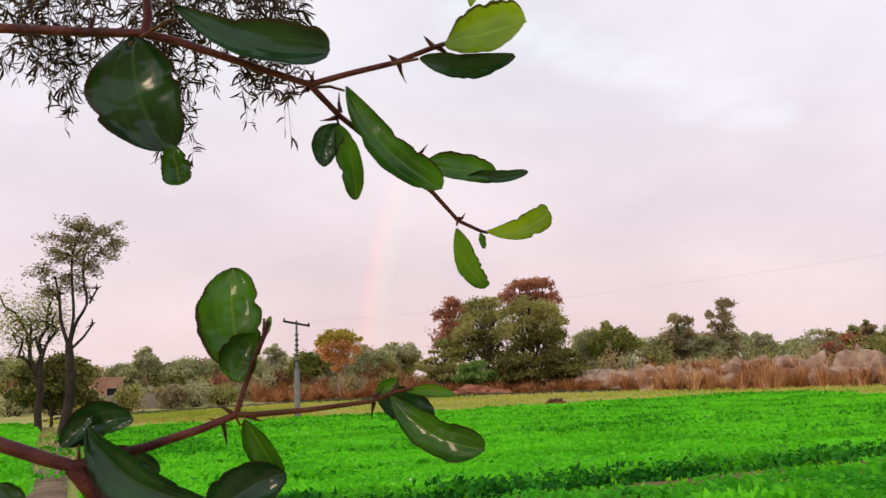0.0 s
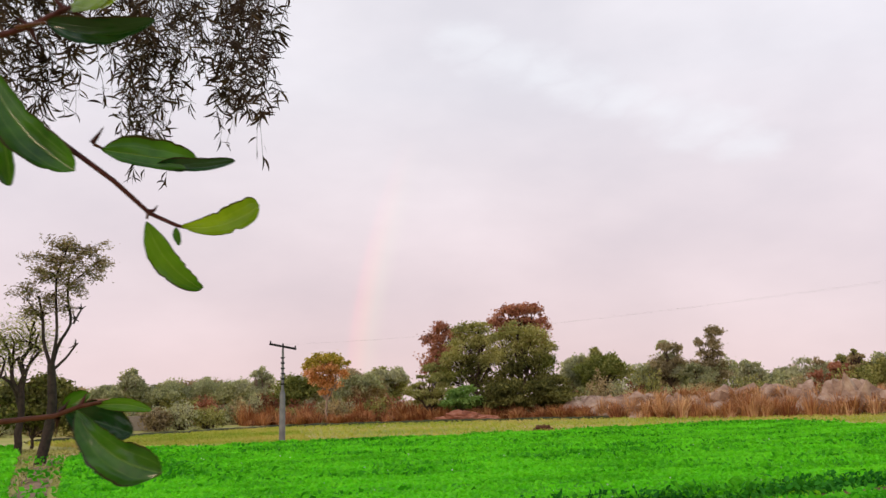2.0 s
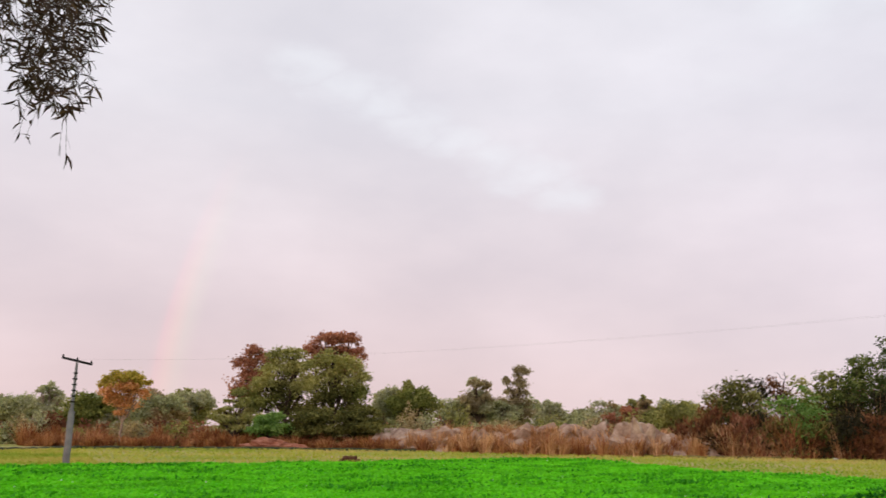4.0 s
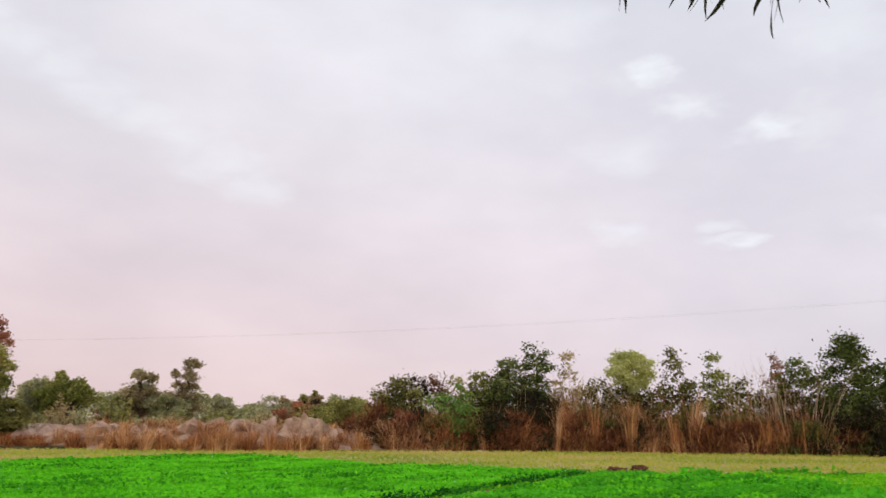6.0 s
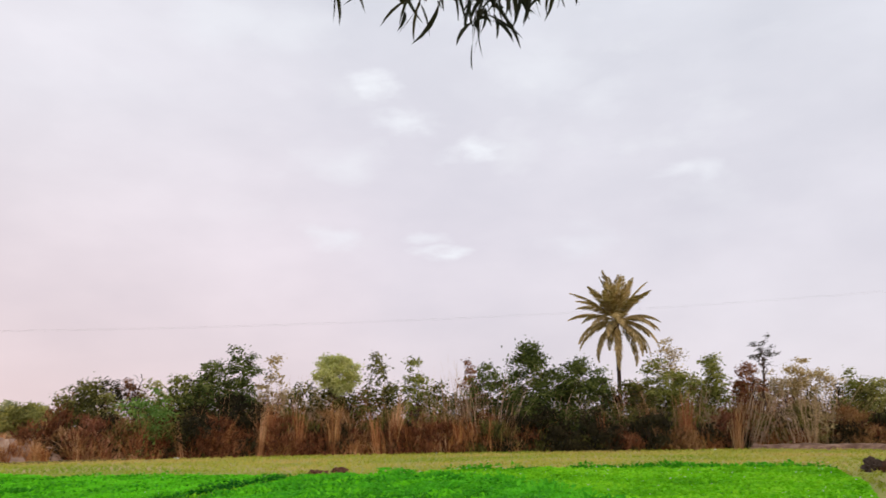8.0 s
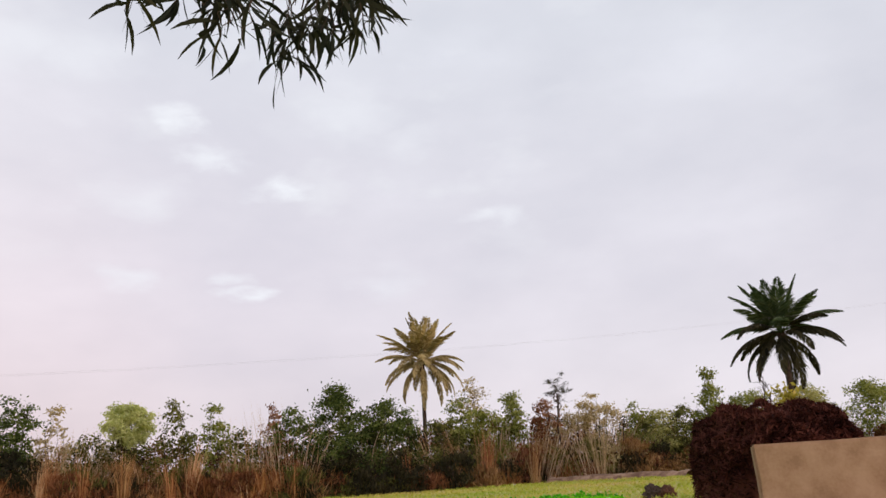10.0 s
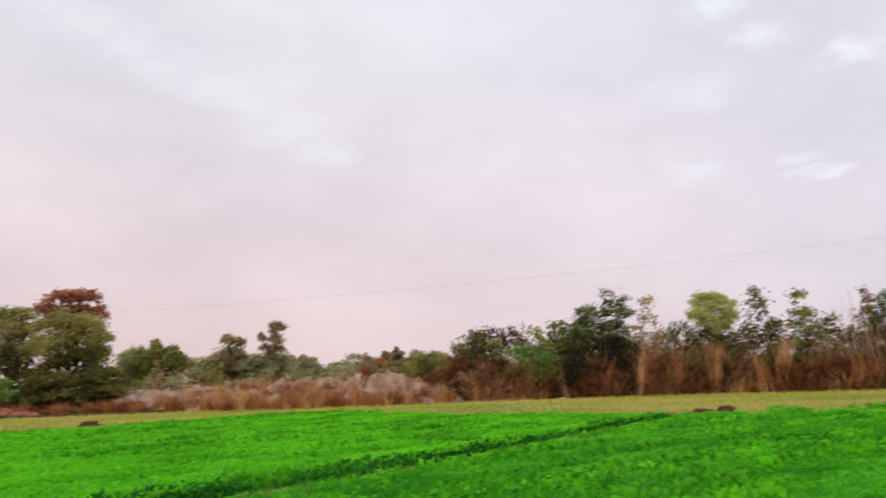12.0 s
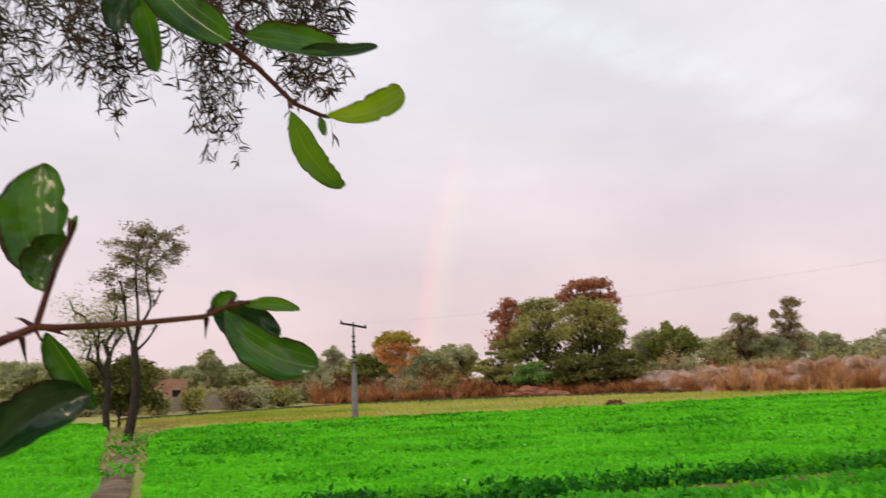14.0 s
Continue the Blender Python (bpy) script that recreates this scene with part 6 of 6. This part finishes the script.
    sc = N("ShaderNodeMix")
    sc.data_type, sc.blend_type = "RGBA", "MULTIPLY"
    sc.inputs[0].default_value = 1.0
    L(rim.outputs[2], sc.inputs[6])
    sc.inputs[7].default_value = (1.9, 1.7, 0.5, 1)
    L(sc.outputs[2], t.inputs[0])
    ms = N("ShaderNodeMixShader")
    ms.inputs[0].default_value = glow
    L(b.outputs[0], ms.inputs[1])
    L(t.outputs[0], ms.inputs[2])
    L(ms.outputs[0], nt.nodes["Material Output"].inputs[0])
    return m


OLD = leaf_material("old_jujube_leaf", (0.005, 0.026, 0.008), (0.020, 0.080, 0.016), (0.05, 0.12, 0.035), 0.12)
MIDG = leaf_material("green_jujube_leaf", (0.012, 0.055, 0.005), (0.070, 0.205, 0.013), (0.16, 0.28, 0.05), 0.34)
MIDY = leaf_material("light_jujube_leaf", (0.05, 0.15, 0.012), (0.13, 0.27, 0.025), (0.22, 0.34, 0.08), 0.35)
YOUNG = leaf_material("young_jujube_leaf", (0.11, 0.20, 0.008), (0.25, 0.38, 0.016), (0.32, 0.44, 0.11), 0.5)


def jujube():
    rng = np.random.default_rng(77)
    ob = empty("jujube_bush", (0, 0, 0), "thorny jujube bush with two thin branches of glossy oval leaves", "bush")

    def blade(base, tip, width, roll, fold, curl, mat, sag=0.0, peak=0.43, roll_in=0.5, blunt=2.0):
        """One oval leaf from base to tip, folded along its midrib and bent."""
        a, b = np.array(base), np.array(tip)
        ax = b - a
        ln = np.linalg.norm(ax)
        ax = ax / ln
        face = np.array([0, -1.0, 0.12])
        sd = unit(np.cross(ax, face))
        nn = np.cross(sd, ax)
        c, s = math.cos(radians(roll)), math.sin(radians(roll))
        sd, nn = sd * c + nn * s, nn * c - sd * s
        nu, nv = 64, 17
        bites = [(rng.uniform(0.15, 0.97), rng.choice((-1, 1)), rng.uniform(0.05, 0.16), rng.uniform(0.015, 0.04)) for _ in range(int(rng.integers(3, 6)))]
        V, UV = [], []
        seed = rng.uniform(0, 50)
        for i in range(nu):
            u = i / (nu - 1)
            prof = (1 - ((peak - u) / peak) ** 1.9) ** 0.8 if u < peak else max(0.0, 1 - ((u - peak) / (1 - peak)) ** blunt) ** 0.55
            bend = curl * ln * (u * u - u * 0.4)
            for j in range(nv):
                v = 2 * j / (nv - 1) - 1
                # each side has its own uneven, finely toothed margin with a bite or two
                e = noise.noise(Vector((u * 4.0, seed, 3.0 if v > 0 else -3.0)))
                f = noise.noise(Vector((u * 13.0, seed + 9, 3.0 if v > 0 else -3.0)))
                edge = 1 + 0.11 * e + 0.045 * f - sum(dp * math.exp(-((u - u0) / wd) ** 2) for u0, sg, dp, wd in bites if sg * v > 0)
                w = width / 2 * (prof + 0.015) * (1 + (edge - 1) * abs(v)) * (1 + 0.010 * math.sin(i * 2.9) * abs(v))
                wave = width * (0.10 * noise.noise(Vector((u * 3.5, v * 1.6, seed))) * (0.3 + abs(v)) + 0.014 * noise.noise(Vector((u * 14, v * 5, seed + 4))))
                lift = abs(v) ** 1.25 * w * math.sin(fold) + wave + roll_in * w * max(0, abs(v) - 0.6) ** 2 * 3
                q = a + ax * ln * u + sd * (v * w * math.cos(fold) + sag * ln * 4 * u * (1 - u)) + nn * (lift + bend)
                V.append(q)
                UV.append((j / (nv - 1), u))
        F = [(i * nv + j, i * nv + j + 1, (i + 1) * nv + j + 1, (i + 1) * nv + j) for i in range(nu - 1) for j in range(nv - 1)]
        me = raw("leaf", V, F, mat, True)
        uvl = me.uv_layers.new(name="uv")
        uvl.data.foreach_set("uv", np.array([UV[k] for f in F for k in f], np.float32).ravel())
        part("leaf", me, ob)

    def stalk(*pts):
        """A thin curved leaf stalk."""
        p = np.array(pts)
        part("stalk", raw("stalk", *tube_geo([np.concatenate([p, np.linspace(0.0006, 0.0004, len(p))[:, None]], 1)], 6), YOUNG_TWIG, True), ob)

    def thorn(a, b):
        a, b = np.array(a), np.array(b)
        m = (a + b) / 2 + rng.normal(size=3) * 0.0004
        part("thorn", raw("thorn", *tube_geo([np.array([[*a, 0.0010], [*m, 0.0005], [*b, 0.00006]])], 6), THORN, True), ob)

    upper = [(-0.1342, 0.2405, 1.7631, 0.00160), (-0.1111, 0.2413, 1.7616, 0.00150), (-0.0884, 0.2410, 1.7600, 0.00145), (-0.0788, 0.2422, 1.7579, 0.00135), (-0.0630, 0.2447, 1.7527, 0.00128), (-0.0489, 0.2471, 1.7481, 0.00120), (-0.0367, 0.2495, 1.7444, 0.00112), (-0.0281, 0.2586, 1.7365, 0.00103), (-0.0189, 0.2665, 1.7303, 0.00093), (0.0031, 0.2798, 1.7134, 0.00084), (0.0123, 0.2882, 1.7043, 0.00074), (0.0205, 0.2906, 1.7006, 0.00065), (0.0234, 0.2911, 1.6999, 0.00055)]
    upper_side = [(-0.0367, 0.2495, 1.7444, 0.00105), (-0.0228, 0.2458, 1.7464, 0.00097), (-0.0078, 0.2403, 1.7474, 0.00090), (0.0036, 0.2356, 1.7498, 0.00083), (0.0085, 0.2334, 1.7504, 0.00070)]
    upper_stub = [(-0.0880, 0.2410, 1.7600, 0.00160), (-0.0869, 0.2401, 1.7657, 0.00140), (-0.0870, 0.2375, 1.7757, 0.00120)]
    lower = [(-0.1557, 0.2872, 1.6308, 0.00280), (-0.1367, 0.2882, 1.6239, 0.00255), (-0.1273, 0.2889, 1.6209, 0.00230), (-0.1178, 0.2889, 1.6230, 0.00205), (-0.1015, 0.2889, 1.6266, 0.00180), (-0.0824, 0.2896, 1.6322, 0.00155), (-0.0702, 0.2899, 1.6366, 0.00130)]
    lower_end = [(-0.0702, 0.2899, 1.6366, 0.00120), (-0.0643, 0.2920, 1.6363, 0.00110), (-0.0453, 0.2989, 1.6370, 0.00100), (-0.0231, 0.3066, 1.6390, 0.00090), (-0.0146, 0.3065, 1.6420, 0.00080), (-0.0071, 0.3064, 1.6433, 0.00070)]
    lower_up = [(-0.0702, 0.2899, 1.6370, 0.00110), (-0.0669, 0.2892, 1.6468, 0.00100), (-0.0630, 0.2888, 1.6576, 0.00090), (-0.0596, 0.2888, 1.6650, 0.00080), (-0.0582, 0.2886, 1.6696, 0.00070)]
    lower_stem = [(-0.1273, 0.2889, 1.6209, 0.00340), (-0.1218, 0.2905, 1.6130, 0.00320), (-0.1171, 0.2923, 1.6032, 0.00300), (-0.1134, 0.2941, 1.5934, 0.00280)]

    blade((-0.0921, 0.2412, 1.7594), (-0.0829, 0.2488, 1.7229), 0.0290, 2, 0.25, -0.02, OLD, 0.09, 0.46, blunt=1.8)
    blade((-0.0811, 0.2454, 1.7249), (-0.0787, 0.2485, 1.7114), 0.0094, 5, 0.25, 0.05, MIDG, -0.03, 0.7, blunt=3.2)
    blade((-0.0776, 0.2358, 1.7661), (-0.0299, 0.2505, 1.7564), 0.0165, 6, 0.3, 0, OLD, 0.12, 0.68, blunt=3.5)
    blade((0.0078, 0.2315, 1.7496), (0.0318, 0.2151, 1.7478), 0.0178, 2, 0.12, 0.04, YOUNG, 0, 0.56, blunt=2.4)
    blade((-0.0001, 0.2352, 1.7464), (0.0301, 0.2347, 1.7456), 0.0090, -6, 0.35, 0.04, OLD, 0.13, 0.42, blunt=1.8)
    blade((-0.0247, 0.2494, 1.7430), (0.0057, 0.2464, 1.7065), 0.0124, -6, 0.4, 0.03, MIDG, 0.085, 0.64, blunt=3.2)
    blade((-0.0288, 0.2633, 1.7355), (-0.0348, 0.2642, 1.7202), 0.0107, 10, 0.4, 0.1, OLD, 0.08)
    blade((-0.0285, 0.2604, 1.7341), (-0.0237, 0.2690, 1.7093), 0.0092, -10, 0.35, 0.05, MIDG, -0.05)
    blade((-0.0005, 0.2775, 1.7233), (0.0278, 0.2894, 1.7213), 0.0122, 5, 0.3, 0.05, MIDG)
    blade((0.0151, 0.2835, 1.7192), (0.0394, 0.2911, 1.7224), 0.0063, 5, 0.5, 0.05, OLD, 0.06, 0.3)
    blade((0.0225, 0.2896, 1.6999), (0.0474, 0.2929, 1.7077), 0.0100, -6, 0.3, -0.04, YOUNG, 0.12, 0.74, blunt=3.2)
    blade((0.0115, 0.2876, 1.7014), (0.0233, 0.3126, 1.6825), 0.0092, -6, 0.35, 0.03, MIDY, 0.09, 0.38, blunt=2.8)
    blade((-0.0685, 0.2945, 1.6494), (-0.0733, 0.2932, 1.6904), 0.0240, 3, 0.25, -0.04, MIDG, -0.03, 0.5, blunt=2.4)
    blade((-0.0622, 0.2906, 1.6655), (-0.0716, 0.2934, 1.6487), 0.0165, -4, 0.3, 0.05, MIDG, 0.06, 0.5, blunt=2.2)
    blade((-0.1326, 0.2920, 1.6280), (-0.1078, 0.2958, 1.6358), 0.0156, 5, 0.5, 0.3, OLD, -0.12)
    blade((-0.1324, 0.2898, 1.6276), (-0.1213, 0.2907, 1.6379), 0.0086, 5, 0.4, 0.1, OLD)
    blade((-0.1180, 0.2768, 1.6345), (-0.0760, 0.2792, 1.6085), 0.0180, -12, 0.45, 0.05, OLD, 0.14, 0.38)
    blade((-0.1254, 0.2956, 1.6211), (-0.0998, 0.2995, 1.6168), 0.0157, 5, 0.3, 0.1, OLD)
    blade((-0.0676, 0.2909, 1.6349), (-0.0550, 0.3009, 1.6110), 0.0112, -10, 0.4, 0.1, MIDG)
    blade((-0.0158, 0.3059, 1.6409), (0.0182, 0.2901, 1.6207), 0.0146, -6, 0.3, -0.04, MIDG, 0.1, 0.68, blunt=3)
    blade((-0.0213, 0.3109, 1.6405), (0.0007, 0.3149, 1.6322), 0.0141, 5, 0.3, 0.05, OLD)
    blade((-0.0093, 0.3066, 1.6421), (0.0093, 0.3074, 1.6400), 0.0049, -5, 0.35, 0.02, MIDY, -0.06)
    blade((-0.0212, 0.3087, 1.6410), (-0.0125, 0.3091, 1.6463), 0.0073, -5, 0.4, 0.02, MIDG)
    blade((-0.0830, 0.2864, 1.5965), (-0.0540, 0.2952, 1.6150), 0.0190, 0, 0.4, 0.1, OLD, -0.08, 0.55)
    blade((-0.1539, 0.2896, 1.6158), (-0.1445, 0.2911, 1.6051), 0.0116, 0, 0.3, 0.1, OLD)
    blade((0.0205, 0.2898, 1.6998), (0.0216, 0.2909, 1.6938), 0.0029, 0, 0.4, 0.02, MIDG)
    blade((0.0165, 0.2326, 1.7618), (0.0192, 0.2320, 1.7716), 0.0038, 5, 0.4, 0.02, YOUNG)
    blade((-0.0596, 0.2889, 1.6642), (-0.0574, 0.2885, 1.6714), 0.0028, 0, 0.4, 0.02, MIDY)
    thorn((-0.1060, 0.2412, 1.7612), (-0.1025, 0.2391, 1.7680))
    thorn((-0.1064, 0.2412, 1.7611), (-0.1064, 0.2437, 1.7583))
    thorn((-0.0373, 0.2497, 1.7429), (-0.0409, 0.2532, 1.7406))
    thorn((-0.0359, 0.2495, 1.7440), (-0.0347, 0.2468, 1.7482))
    thorn((-0.0077, 0.2402, 1.7479), (-0.0101, 0.2380, 1.7492))
    thorn((-0.0067, 0.2403, 1.7468), (-0.0046, 0.2441, 1.7417))
    thorn((0.0046, 0.2355, 1.7501), (0.0014, 0.2331, 1.7531))
    thorn((0.0059, 0.2355, 1.7501), (0.0117, 0.2380, 1.7466))
    thorn((-0.0277, 0.2585, 1.7374), (-0.0276, 0.2554, 1.7443))
    thorn((-0.0289, 0.2587, 1.7359), (-0.0350, 0.2609, 1.7356))
    thorn((-0.0028, 0.2761, 1.7251), (0.0018, 0.2732, 1.7296))
    thorn((0.0125, 0.2881, 1.7049), (0.0151, 0.2877, 1.7071))
    thorn((-0.0707, 0.2899, 1.6366), (-0.0778, 0.2908, 1.6398))
    thorn((-0.0748, 0.2900, 1.6335), (-0.0741, 0.2925, 1.6248))
    thorn((-0.0756, 0.2898, 1.6341), (-0.0807, 0.2909, 1.6358))
    thorn((-0.0671, 0.2910, 1.6361), (-0.0611, 0.2922, 1.6335))
    thorn((-0.0221, 0.3070, 1.6383), (-0.0233, 0.3092, 1.6318))
    thorn((-0.0214, 0.3067, 1.6402), (-0.0182, 0.3069, 1.6448))
    thorn((-0.0146, 0.3065, 1.6420), (-0.0124, 0.3067, 1.6470))
    thorn((-0.0647, 0.2960, 1.6125), (-0.0679, 0.2969, 1.6144))
    stalk((-0.0356, 0.2520, 1.7443), (-0.0308, 0.2561, 1.7460), (-0.0264, 0.2601, 1.7459))
    stalk((-0.0029, 0.2772, 1.7250), (-0.0001, 0.2787, 1.7238))
    stalk((-0.0887, 0.2388, 1.7578), (-0.0799, 0.2379, 1.7627), (-0.0768, 0.2384, 1.7633))
    stalk((-0.0912, 0.2390, 1.7564), (-0.0925, 0.2393, 1.7553))
    stalk((-0.0088, 0.2359, 1.7452), (-0.0004, 0.2355, 1.7464))
    stalk((-0.0290, 0.2596, 1.7363), (-0.0285, 0.2604, 1.7338))
    stalk((0.0120, 0.2874, 1.7044), (0.0116, 0.2876, 1.7023))
    stalk((-0.0702, 0.2901, 1.6354), (-0.0691, 0.2908, 1.6326), (-0.0673, 0.2912, 1.6341))
    stalk((-0.0630, 0.2888, 1.6576), (-0.0606, 0.2889, 1.6626), (-0.0597, 0.2878, 1.6706))
    stalk((-0.0231, 0.3066, 1.6390), (-0.0202, 0.3067, 1.6406))
    stalk((-0.1254, 0.2886, 1.6236), (-0.1250, 0.2878, 1.6286))
    stalk((-0.1216, 0.2889, 1.6223), (-0.1192, 0.2876, 1.6304))

    stem = [(-0.9589, 0.5055, -0.05, 0.03), (-0.9290, 0.4827, 0.5, 0.026), (-0.8899, 0.4390, 1.0, 0.022), (-0.8502, 0.4054, 1.5, 0.017), (-0.8099, 0.3818, 1.9, 0.010)]
    upper_root = [(-0.8502, 0.4054, 1.5, 0.009), (-0.6658, 0.3594, 1.68, 0.006), (-0.4204, 0.2984, 1.75, 0.004), (-0.2573, 0.2599, 1.762, 0.003), upper[0]]
    lower_root = [(-0.8899, 0.4390, 1.05, 0.009), (-0.6642, 0.3896, 1.42, 0.007), (-0.4191, 0.3288, 1.575, 0.005), (-0.2664, 0.2944, 1.613, 0.004), lower[0]]
    deep_root = [(-0.8899, 0.4390, 1.0, 0.009), (-0.6024, 0.3845, 1.25, 0.006), (-0.2963, 0.3191, 1.46, 0.0045), lower_stem[-1]]
    for nm, p, mt in (("stem", stem, BARK), ("branch", upper_root + upper[1:], TWIG), ("branch", lower_root + lower[1:], TWIG), ("twig", upper_side, TWIG), ("twig", upper_stub, TWIG),
                      ("twig", lower_end, YOUNG_TWIG), ("twig", lower_up, TWIG), ("twig", deep_root + lower_stem[::-1][1:], TWIG)):
        part(nm, raw(nm, *tube_geo([p], 10), mt, True), ob)


jujube()
